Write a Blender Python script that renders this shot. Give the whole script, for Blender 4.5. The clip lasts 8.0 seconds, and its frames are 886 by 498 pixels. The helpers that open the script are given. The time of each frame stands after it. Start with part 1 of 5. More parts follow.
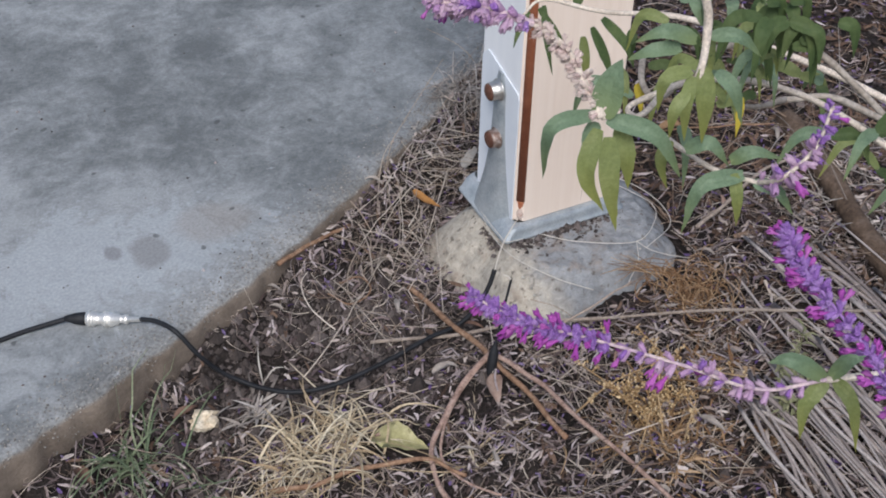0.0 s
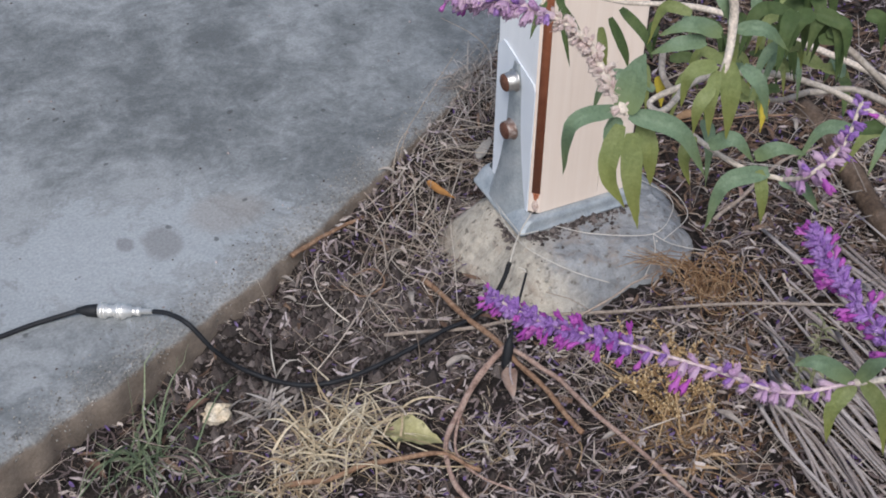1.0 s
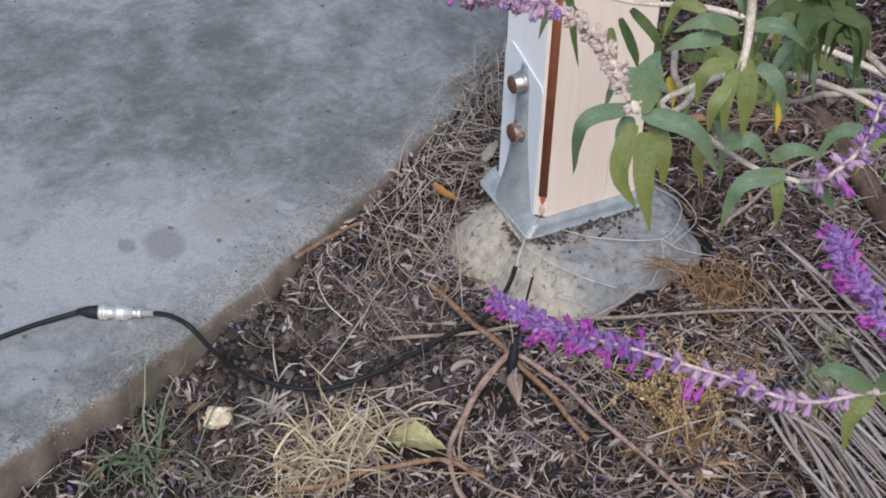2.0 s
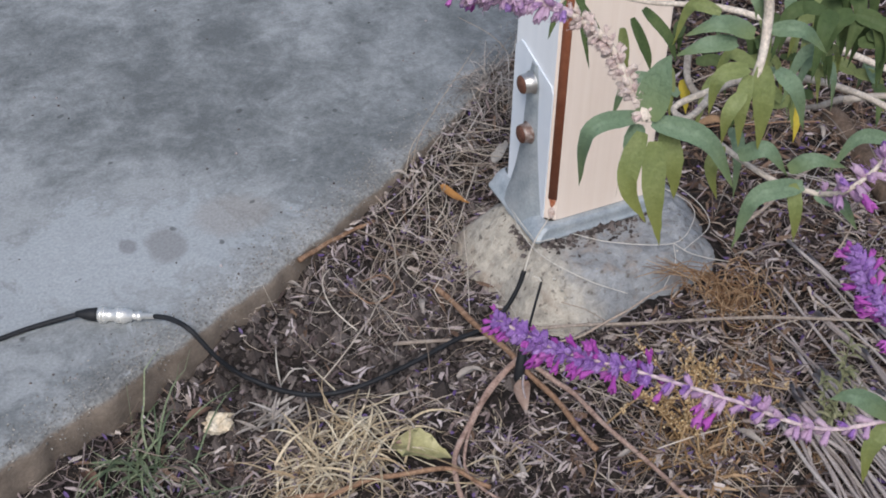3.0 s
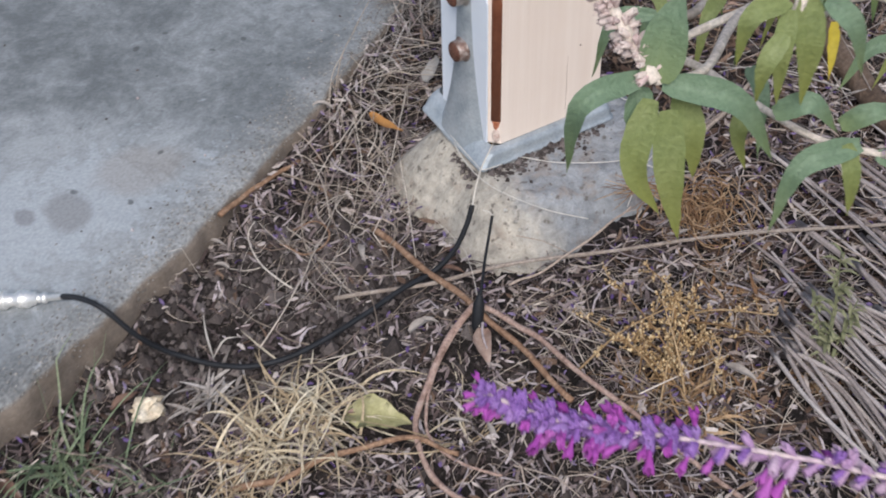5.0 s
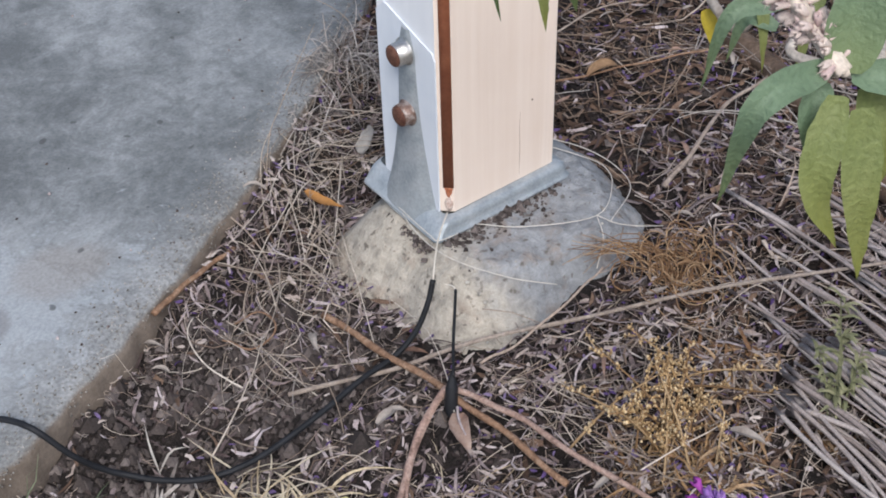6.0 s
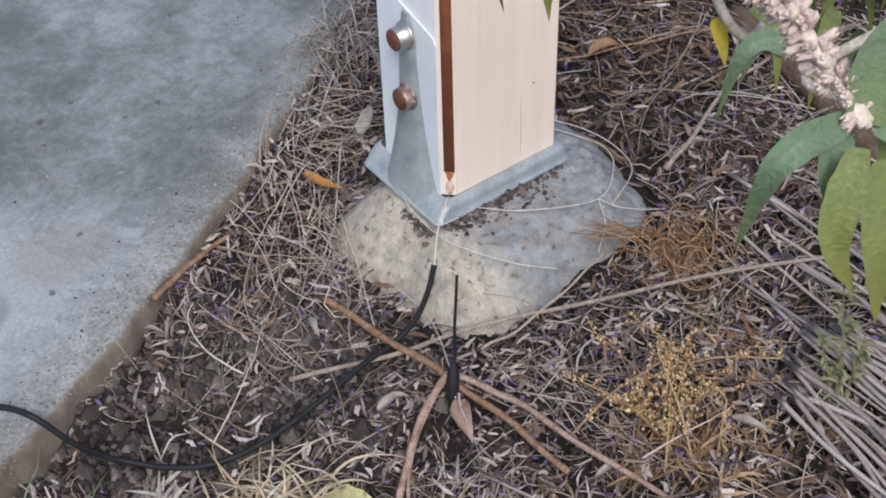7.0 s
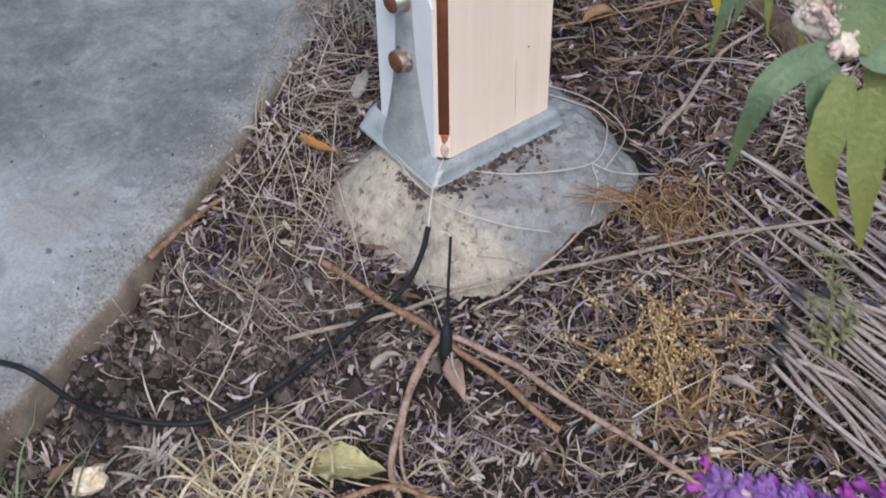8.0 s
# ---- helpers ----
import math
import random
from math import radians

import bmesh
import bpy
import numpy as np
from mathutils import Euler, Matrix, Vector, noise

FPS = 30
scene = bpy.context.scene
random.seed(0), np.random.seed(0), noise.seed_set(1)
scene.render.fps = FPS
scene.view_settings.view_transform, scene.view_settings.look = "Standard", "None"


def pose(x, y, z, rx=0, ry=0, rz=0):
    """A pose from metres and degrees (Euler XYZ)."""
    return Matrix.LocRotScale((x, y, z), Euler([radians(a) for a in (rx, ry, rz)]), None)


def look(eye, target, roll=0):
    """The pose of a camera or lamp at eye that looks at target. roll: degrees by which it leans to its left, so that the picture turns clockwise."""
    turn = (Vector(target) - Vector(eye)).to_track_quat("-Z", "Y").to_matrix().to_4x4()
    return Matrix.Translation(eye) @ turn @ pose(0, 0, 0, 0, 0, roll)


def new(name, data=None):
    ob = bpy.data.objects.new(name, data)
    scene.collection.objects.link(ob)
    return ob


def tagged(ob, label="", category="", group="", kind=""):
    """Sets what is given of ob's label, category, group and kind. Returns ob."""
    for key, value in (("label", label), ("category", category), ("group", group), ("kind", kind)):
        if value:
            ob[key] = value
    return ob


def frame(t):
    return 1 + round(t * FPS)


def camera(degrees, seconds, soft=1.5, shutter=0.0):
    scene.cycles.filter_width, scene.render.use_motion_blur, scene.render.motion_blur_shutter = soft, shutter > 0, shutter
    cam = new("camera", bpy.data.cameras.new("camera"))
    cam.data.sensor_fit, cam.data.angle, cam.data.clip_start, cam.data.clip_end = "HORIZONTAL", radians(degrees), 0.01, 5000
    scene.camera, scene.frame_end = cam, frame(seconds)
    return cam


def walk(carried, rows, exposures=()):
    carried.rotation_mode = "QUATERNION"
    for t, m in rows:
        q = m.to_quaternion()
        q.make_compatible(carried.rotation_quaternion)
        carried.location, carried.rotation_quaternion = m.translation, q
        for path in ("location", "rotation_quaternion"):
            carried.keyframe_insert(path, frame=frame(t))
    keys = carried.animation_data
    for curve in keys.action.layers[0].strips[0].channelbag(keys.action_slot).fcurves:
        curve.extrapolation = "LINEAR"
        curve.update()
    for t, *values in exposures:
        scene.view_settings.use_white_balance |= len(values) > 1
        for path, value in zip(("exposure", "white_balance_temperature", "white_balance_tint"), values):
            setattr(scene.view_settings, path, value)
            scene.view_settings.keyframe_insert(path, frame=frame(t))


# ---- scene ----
cam = camera(36.0, 8.0, soft=1.85, shutter=0.5)

PATH = [
    (0, (-0.666, -1.156, 1.105), (0.007, 0.221, -0.18), 1.4),
    (0.5, (-0.663, -1.147, 1.099), (-0.007, 0.23, -0.195), 1.3),
    (1, (-0.662, -1.141, 1.099), (-0.01, 0.233, -0.2), 1.1),
    (1.5, (-0.663, -1.141, 1.097), (-0.008, 0.237, -0.197), 1.1),
    (2.8, (-0.638, -1.1, 1.066), (-0.01, 0.287, -0.23), 1.8),
    (3, (-0.636, -1.101, 1.068), (-0.008, 0.284, -0.23), 1.3),
    (3.5, (-0.633, -1.091, 1.058), (-0.011, 0.297, -0.241), 0.8),
    (4, (-0.633, -1.084, 1.049), (-0.018, 0.295, -0.262), 1.2),
    (4.2, (-0.626, -1.062, 1.043), (-0.017, 0.259, -0.33), 0.4),
    (5.3, (-0.5679, -0.9083, 0.9551), (0.1028, 0.2578, -0.3868), -2.24),
    (5.5, (-0.5841, -0.8750, 0.9259), (0.1504, 0.3046, -0.3700), -2.70),
    (6, (-0.5903, -0.8507, 0.9115), (0.2138, 0.3186, -0.3520), -1.81),
    (6.5, (-0.5877, -0.8443, 0.9119), (0.1898, 0.3272, -0.3662), -2.35),
    (7, (-0.5815, -0.8314, 0.9256), (0.2036, 0.3045, -0.3796), -1.78),
    (7.5, (-0.5892, -0.8320, 0.9274), (0.1972, 0.2928, -0.3865), -1.73),
    (8, (-0.5936, -0.8454, 0.9228), (0.1869, 0.2667, -0.4054), -0.98),
]
EXPOSURE = 0.71
walk(cam, [(t, look(eye, target, roll)) for t, eye, target, roll in PATH],
     exposures=[(0, EXPOSURE), (4.0, EXPOSURE), (5.4, EXPOSURE + 0.20), (7.0, EXPOSURE + 0.15), (8.0, EXPOSURE + 0.13)])

# ---------------------------------------------------------------- light
world = bpy.data.worlds.new("sky")
scene.world = world
world.use_nodes = True
wn = world.node_tree.nodes
sky = wn.new("ShaderNodeTexSky")
sky.sky_type = 'NISHITA'
sky.sun_disc = False
sky.sun_elevation, sky.sun_rotation = radians(50), radians(210)
sky.air_density, sky.dust_density = 1.0, 3.0
world.node_tree.links.new(sky.outputs[0], wn["Background"].inputs[0])
wn["Background"].inputs[1].default_value = 0.085

sun = new("sun", bpy.data.lights.new("sun", 'SUN'))
sun.data.energy, sun.data.angle, sun.data.color = 1.5, radians(24), (0.962, 0.970, 1.0)
sun.matrix_world = look((-1.3, -2.2, 3.0), (0, 0, 0))

# ---------------------------------------------------------------- materials
def ramp_node(nt, stops):
    r = nt.nodes.new("ShaderNodeValToRGB")
    els = r.color_ramp.elements
    while len(els) < len(stops):
        els.new(0.5)
    for e, (p, c) in zip(els, stops):
        e.position, e.color = p, (*c, 1)
    return r


def noise_node(nt, coord, scale, detail=5.0, rough=0.6, distort=0.0):
    n = nt.nodes.new("ShaderNodeTexNoise")
    n.inputs["Scale"].default_value, n.inputs["Detail"].default_value = scale, detail
    n.inputs["Roughness"].default_value, n.inputs["Distortion"].default_value = rough, distort
    nt.links.new(coord, n.inputs["Vector"])
    return n


def mix_node(nt, kind, fac, a, b):
    m = nt.nodes.new("ShaderNodeMix")
    m.data_type, m.blend_type = 'RGBA', kind
    for sock, val in ((m.inputs[0], fac), (m.inputs[6], a), (m.inputs[7], b)):
        if isinstance(val, (int, float)):
            sock.default_value = val
        elif isinstance(val, tuple):
            sock.default_value = (*val, 1)
        else:
            nt.links.new(val, sock)
    return m.outputs[2]


def math_node(nt, op, a, b=0.0, clamp=False):
    m = nt.nodes.new("ShaderNodeMath")
    m.operation, m.use_clamp = op, clamp
    for sock, val in ((m.inputs[0], a), (m.inputs[1], b)):
        if isinstance(val, (int, float)):
            sock.default_value = val
        else:
            nt.links.new(val, sock)
    return m.outputs[0]


def start_material(name):
    m = bpy.data.materials.new(name)
    m.use_nodes = True
    nt = m.node_tree
    tc = nt.nodes.new("ShaderNodeTexCoord")
    return m, nt, nt.nodes["Principled BSDF"], tc.outputs["Object"]


def bump_to(nt, bsdf, height, strength, dist):
    b = nt.nodes.new("ShaderNodeBump")
    b.inputs["Strength"].default_value, b.inputs["Distance"].default_value = strength, dist
    nt.links.new(height, b.inputs["Height"])
    nt.links.new(b.outputs[0], bsdf.inputs["Normal"])


def surface(name, stops, scale=25, fine=220, rough=0.8, bump=0.4, dist=0.001, vary="", spec=0.3, metal=0.0, glow=0.0, grain=0.45):
    """stops: colours from dark to light; vary: '', 'island' or 'object' picks the colour piece by piece."""
    m, nt, bsdf, co = start_material(name)
    n1, n2 = noise_node(nt, co, scale), noise_node(nt, co, fine, 3)
    if vary:
        info = nt.nodes.new("ShaderNodeNewGeometry" if vary == "island" else "ShaderNodeObjectInfo")
        pick = info.outputs["Random Per Island" if vary == "island" else "Random"]
        f = math_node(nt, 'ADD', math_node(nt, 'MULTIPLY', pick, 0.8), math_node(nt, 'MULTIPLY', n1.outputs[0], 0.25), True)
    else:
        f = math_node(nt, 'ADD', math_node(nt, 'MULTIPLY', n1.outputs[0], 2.2), -0.6, True)
    k = len(stops) - 1
    r = ramp_node(nt, [(i / k, c) for i, c in enumerate(stops)])
    nt.links.new(f, r.inputs[0])
    g = ramp_node(nt, [(0.25, (1 - grain,) * 3), (0.75, (1 + grain * 0.4,) * 3)])
    nt.links.new(n2.outputs[0], g.inputs[0])
    col = mix_node(nt, 'MULTIPLY', 1.0, r.outputs[0], g.outputs[0])
    nt.links.new(col, bsdf.inputs["Base Color"])
    bsdf.inputs["Roughness"].default_value, bsdf.inputs["Metallic"].default_value = rough, metal
    bsdf.inputs["Specular IOR Level"].default_value = spec
    bump_to(nt, bsdf, n2.outputs[0], bump, dist)
    if glow:
        tr = nt.nodes.new("ShaderNodeBsdfTranslucent")
        nt.links.new(col, tr.inputs[0])
        ms = nt.nodes.new("ShaderNodeMixShader")
        ms.inputs[0].default_value = glow
        nt.links.new(bsdf.outputs[0], ms.inputs[1])
        nt.links.new(tr.outputs[0], ms.inputs[2])
        nt.links.new(ms.outputs[0], nt.nodes["Material Output"].inputs[0])
    return m


def slab_material():
    m, nt, bsdf, co = start_material("patio_concrete")
    big, mid, fine = noise_node(nt, co, 3.4, 5, 0.6, 0.6), noise_node(nt, co, 15, 9, 0.72, 0.5), noise_node(nt, co, 260, 3, 0.6)
    grainy, dots = noise_node(nt, co, 75, 6, 0.75), noise_node(nt, co, 48, 1, 0.4)

    def about(n, k):
        return math_node(nt, 'MULTIPLY', math_node(nt, 'SUBTRACT', n.outputs[0], 0.5), k)
    f = math_node(nt, 'ADD', math_node(nt, 'ADD', about(big, 3.0), about(mid, 2.6)), math_node(nt, 'ADD', about(grainy, 1.4), 0.47), True)
    r = ramp_node(nt, [(0.0, (0.118, 0.127, 0.131)), (0.32, (0.163, 0.175, 0.180)), (0.62, (0.215, 0.229, 0.236)), (1.0, (0.290, 0.307, 0.317))])
    nt.links.new(f, r.inputs[0])
    col = r.outputs[0]
    sep = nt.nodes.new("ShaderNodeSeparateXYZ")
    nt.links.new(co, sep.inputs[0])

    def blot(cx, cy, rx, ry, wobble):
        dx = math_node(nt, 'DIVIDE', math_node(nt, 'SUBTRACT', sep.outputs[0], cx), rx)
        dy = math_node(nt, 'DIVIDE', math_node(nt, 'SUBTRACT', sep.outputs[1], cy), ry)
        d = math_node(nt, 'SQRT', math_node(nt, 'ADD', math_node(nt, 'MULTIPLY', dx, dx), math_node(nt, 'MULTIPLY', dy, dy)))
        d = math_node(nt, 'ADD', d, math_node(nt, 'MULTIPLY', math_node(nt, 'SUBTRACT', mid.outputs[0], 0.5), wobble))
        return math_node(nt, 'MULTIPLY', math_node(nt, 'SUBTRACT', 1.0, d), 3.0, True)
    # pale lime bloom, with two darker drips in it
    col = mix_node(nt, 'MIX', math_node(nt, 'MULTIPLY', blot(-0.50, 0.175, 0.20, 0.11, 5.5), 0.62), col, (0.38, 0.41, 0.435))
    col = mix_node(nt, 'MIX', math_node(nt, 'MULTIPLY', blot(-0.425, 0.175, 0.028, 0.036, 1.2), 0.85), col, (0.215, 0.22, 0.225))
    col = mix_node(nt, 'MIX', math_node(nt, 'MULTIPLY', blot(-0.468, 0.187, 0.013, 0.016, 1.0), 0.85), col, (0.20, 0.205, 0.215))
    col = mix_node(nt, 'MIX', math_node(nt, 'MULTIPLY', blot(-0.33, 0.20, 0.06, 0.045, 1.4), 0.35), col, (0.24, 0.205, 0.175))
    pits = math_node(nt, 'MULTIPLY', math_node(nt, 'SUBTRACT', dots.outputs[0], 0.735), 30.0, True)
    col = mix_node(nt, 'MIX', math_node(nt, 'MULTIPLY', pits, 0.7), col, (0.06, 0.062, 0.064))
    # sandy, worn band along the edge
    edge = math_node(nt, 'SUBTRACT', math_node(nt, 'MULTIPLY', sep.outputs[1], 0.86), math_node(nt, 'MULTIPLY', sep.outputs[0], 0.50))
    band = math_node(nt, 'MULTIPLY', math_node(nt, 'SUBTRACT', 0.285, edge), 14.0, True)
    speck = ramp_node(nt, [(0.40, (0.16, 0.145, 0.13)), (0.52, (0.29, 0.275, 0.255)), (0.66, (0.38, 0.365, 0.345))])
    nt.links.new(fine.outputs[0], speck.inputs[0])
    col = mix_node(nt, 'MIX', math_node(nt, 'MULTIPLY', band, 0.40), col, speck.outputs[0])
    # brown dirt on the side
    geo = nt.nodes.new("ShaderNodeNewGeometry")
    sp = nt.nodes.new("ShaderNodeSeparateXYZ")
    nt.links.new(geo.outputs["Normal"], sp.inputs[0])
    side = math_node(nt, 'MULTIPLY', math_node(nt, 'SUBTRACT', 0.72, sp.outputs[2]), 3.0, True)
    dirt = ramp_node(nt, [(0.3, (0.115, 0.091, 0.073)), (0.7, (0.255, 0.210, 0.172))])
    nt.links.new(mid.outputs[0], dirt.inputs[0])
    col = mix_node(nt, 'MIX', side, col, dirt.outputs[0])
    g = ramp_node(nt, [(0.28, (0.72,) * 3), (0.72, (1.18,) * 3)])
    nt.links.new(fine.outputs[0], g.inputs[0])
    nt.links.new(mix_node(nt, 'MULTIPLY', 0.7, col, g.outputs[0]), bsdf.inputs["Base Color"])
    bsdf.inputs["Roughness"].default_value, bsdf.inputs["Specular IOR Level"].default_value = 0.62, 0.4
    bump_to(nt, bsdf, math_node(nt, 'ADD', fine.outputs[0], math_node(nt, 'MULTIPLY', grainy.outputs[0], 1.2)), 0.5, 0.0015)
    return m


def tan_material(name, a, b, rough, streak):
    m, nt, bsdf, co = start_material(name)
    mp = nt.nodes.new("ShaderNodeMapping")
    mp.inputs["Scale"].default_value = (1, 1, 0.03)
    nt.links.new(co, mp.inputs[0])
    n1, n2, n3 = noise_node(nt, mp.outputs[0], 90, 4), noise_node(nt, co, 350, 2), noise_node(nt, co, 9, 4)
    r = ramp_node(nt, [(0.25, a), (0.6, b)])
    nt.links.new(math_node(nt, 'ADD', math_node(nt, 'MULTIPLY', n1.outputs[0], streak), math_node(nt, 'MULTIPLY', n3.outputs[0], 1 - streak)), r.inputs[0])
    nt.links.new(r.outputs[0], bsdf.inputs["Base Color"])
    bsdf.inputs["Roughness"].default_value = rough
    bump_to(nt, bsdf, math_node(nt, 'ADD', n1.outputs[0], math_node(nt, 'MULTIPLY', n2.outputs[0], 0.3)), 0.5, 0.0012)
    return m


M_SLAB = slab_material()
M_SOIL = surface("garden_soil", [(0.010, 0.008, 0.0075), (0.028, 0.022, 0.020), (0.070, 0.056, 0.051)], 55, 330, 0.95, 1.0, 0.006)


def footing_material():
    m, nt, bsdf, co = start_material("footing_concrete")
    big, mid, fine = noise_node(nt, co, 16, 5, 0.6, 0.5), noise_node(nt, co, 70, 6, 0.7, 0.3), noise_node(nt, co, 380, 3)
    sep = nt.nodes.new("ShaderNodeSeparateXYZ")
    nt.links.new(co, sep.inputs[0])
    # lit cream side and shaded blue-grey side, painted into the concrete's colour
    f = math_node(nt, 'ADD', math_node(nt, 'MULTIPLY', math_node(nt, 'ADD', math_node(nt, 'SUBTRACT', sep.outputs[0], math_node(nt, 'MULTIPLY', sep.outputs[1], 0.15)), 0.020), 17.0), math_node(nt, 'MULTIPLY', math_node(nt, 'SUBTRACT', big.outputs[0], 0.5), 2.2), True)
    col = mix_node(nt, 'MIX', f, (0.435, 0.398, 0.338), (0.262, 0.274, 0.287))
    g = ramp_node(nt, [(0.30, (0.50,) * 3), (0.47, (0.92,) * 3), (0.68, (1.32,) * 3)])
    nt.links.new(mid.outputs[0], g.inputs[0])
    col = mix_node(nt, 'MULTIPLY', 0.75, col, g.outputs[0])
    g2 = ramp_node(nt, [(0.3, (0.86,) * 3), (0.7, (1.1,) * 3)])
    nt.links.new(fine.outputs[0], g2.inputs[0])
    col = mix_node(nt, 'MULTIPLY', 0.8, col, g2.outputs[0])
    rust = math_node(nt, 'MULTIPLY', math_node(nt, 'SUBTRACT', noise_node(nt, co, 31, 4, 0.6, 0.4).outputs[0], 0.54), 6.0, True)
    col = mix_node(nt, 'MIX', math_node(nt, 'MULTIPLY', rust, 0.55), col, (0.27, 0.20, 0.15))
    pits = math_node(nt, 'MULTIPLY', math_node(nt, 'SUBTRACT', noise_node(nt, co, 120, 2, 0.5).outputs[0], 0.62), 12.0, True)
    col = mix_node(nt, 'MIX', math_node(nt, 'MULTIPLY', pits, 0.75), col, (0.10, 0.085, 0.07))
    nt.links.new(col, bsdf.inputs["Base Color"])
    bsdf.inputs["Roughness"].default_value, bsdf.inputs["Specular IOR Level"].default_value = 0.85, 0.3
    bump_to(nt, bsdf, math_node(nt, 'ADD', math_node(nt, 'MULTIPLY', mid.outputs[0], 1.5), math_node(nt, 'MULTIPLY', fine.outputs[0], 0.5)), 0.8, 0.003)
    return m


M_FOOT = footing_material()
M_AGG = surface("edge_aggregate", [(0.10, 0.09, 0.08), (0.20, 0.19, 0.175), (0.30, 0.285, 0.265), (0.46, 0.44, 0.415)], 90, 300, 0.8, 0.3, 0.0005, vary="island")
M_PEBBLE = surface("pebbles", [(0.22, 0.20, 0.18), (0.42, 0.40, 0.36), (0.62, 0.60, 0.56)], 90, 300, 0.7, 0.4, 0.0006, vary="object")
M_TAN = tan_material("tan_paint", (0.71, 0.585, 0.495), (0.79, 0.68, 0.595), 0.6, 0.6)
M_WHITE = tan_material("white_paint", (0.73, 0.755, 0.79), (0.82, 0.835, 0.86), 0.45, 0.4)
M_STRAP = tan_material("painted_strap", (0.60, 0.655, 0.725), (0.73, 0.77, 0.825), 0.55, 0.3)
M_ZINC = surface("galvanised_steel", [(0.25, 0.29, 0.32), (0.37, 0.41, 0.44), (0.47, 0.50, 0.52)], 35, 300, 0.48, 0.25, 0.0008, metal=0.35, spec=0.5, grain=0.2)
M_STEEL = surface("zinc_bolt", [(0.45, 0.44, 0.42), (0.68, 0.67, 0.65)], 120, 500, 0.35, 0.2, 0.0004, metal=0.85, grain=0.25)
M_RUST = surface("rusty_bolt_face", [(0.070, 0.030, 0.022), (0.14, 0.062, 0.042), (0.22, 0.12, 0.085)], 160, 600, 0.75, 0.5, 0.0005, metal=0.2)
M_RUSTZINC = surface("rusting_zinc", [(0.12, 0.060, 0.045), (0.24, 0.17, 0.145), (0.52, 0.50, 0.48)], 130, 500, 0.55, 0.3, 0.0005, metal=0.4)
M_COPPER = surface("weathered_copper", [(0.27, 0.088, 0.045), (0.40, 0.150, 0.080)], 40, 300, 0.55, 0.2, 0.0004, metal=0.1, grain=0.15)
M_BRIGHT = surface("bright_copper", [(0.70, 0.19, 0.07), (0.90, 0.40, 0.25)], 200, 600, 0.35, 0.4, 0.0005, metal=0.6)
M_FLUX = surface("chalky_residue", [(0.50, 0.34, 0.28), (0.66, 0.53, 0.47), (0.76, 0.68, 0.63)], 220, 700, 0.8, 0.5, 0.0006)
M_CABLE = surface("black_cable_jacket", [(0.008, 0.009, 0.011), (0.020, 0.022, 0.027)], 60, 900, 0.62, 0.6, 0.0005, spec=0.3)
M_NICKEL = surface("nickel_plate", [(0.70, 0.69, 0.66), (0.88, 0.87, 0.84)], 150, 700, 0.38, 0.15, 0.0003, metal=0.7, grain=0.2)
M_INSUL = surface("clear_white_insulation", [(0.50, 0.46, 0.40), (0.64, 0.60, 0.53)], 60, 300, 0.4, 0.1, 0.0003, grain=0.1)
M_WIRE = surface("pale_aluminium_wire", [(0.50, 0.47, 0.42), (0.66, 0.63, 0.58)], 80, 300, 0.5, 0.2, 0.0003, grain=0.2)
M_STRAW = surface("dry_stems", [(0.085, 0.054, 0.041), (0.23, 0.168, 0.132), (0.45, 0.366, 0.303), (0.74, 0.65, 0.565)], 60, 300, 0.8, 0.4, 0.0006, vary="island")
M_GREY = surface("grey_stems", [(0.045, 0.033, 0.032), (0.125, 0.097, 0.095), (0.29, 0.242, 0.242), (0.55, 0.49, 0.50)], 60, 300, 0.85, 0.4, 0.0006, vary="island")
M_BITS = surface("leaf_litter", [(0.022, 0.014, 0.013), (0.046, 0.032, 0.030), (0.105, 0.077, 0.074), (0.22, 0.172, 0.170), (0.40, 0.338, 0.338), (0.64, 0.575, 0.59)], 90, 400, 0.85, 0.5, 0.0006, vary="island")
M_CLOD = surface("soil_crumbs", [(0.026, 0.021, 0.020), (0.076, 0.062, 0.058), (0.180, 0.153, 0.145)], 120, 400, 0.95, 0.8, 0.001, vary="island")
M_BLADE_STRAW = surface("dry_blade", [(0.20, 0.150, 0.112), (0.36, 0.29, 0.228), (0.50, 0.43, 0.355), (0.66, 0.59, 0.51)], 60, 300, 0.8, 0.4, 0.0006, vary="object")
M_BLADE_GREY = surface("grey_blade", [(0.11, 0.095, 0.085), (0.24, 0.210, 0.190), (0.38, 0.345, 0.315), (0.50, 0.465, 0.435)], 60, 300, 0.85, 0.4, 0.0006, vary="object")
M_BLADE_BROWN = surface("brown_blade", [(0.065, 0.040, 0.027), (0.15, 0.100, 0.070), (0.25, 0.180, 0.132), (0.40, 0.31, 0.24)], 60, 300, 0.85, 0.4, 0.0006, vary="object")
M_CULM = surface("bleached_culm", [(0.19, 0.142, 0.108), (0.40, 0.335, 0.272), (0.70, 0.64, 0.56)], 60, 300, 0.75, 0.3, 0.0005, vary="object")
M_SCRAP = surface("pale_leaf_scraps", [(0.18, 0.138, 0.120), (0.31, 0.252, 0.224), (0.45, 0.388, 0.355), (0.56, 0.497, 0.465)], 90, 400, 0.8, 0.5, 0.0006, vary="island")
# brown litter, its dark tone also standing in for the bush's shade
M_CHESTNUT = surface("brown_leaf_litter", [(0.026, 0.016, 0.012), (0.070, 0.043, 0.031), (0.135, 0.085, 0.060), (0.25, 0.172, 0.125)], 90, 400, 0.85, 0.5, 0.0006, vary="island")
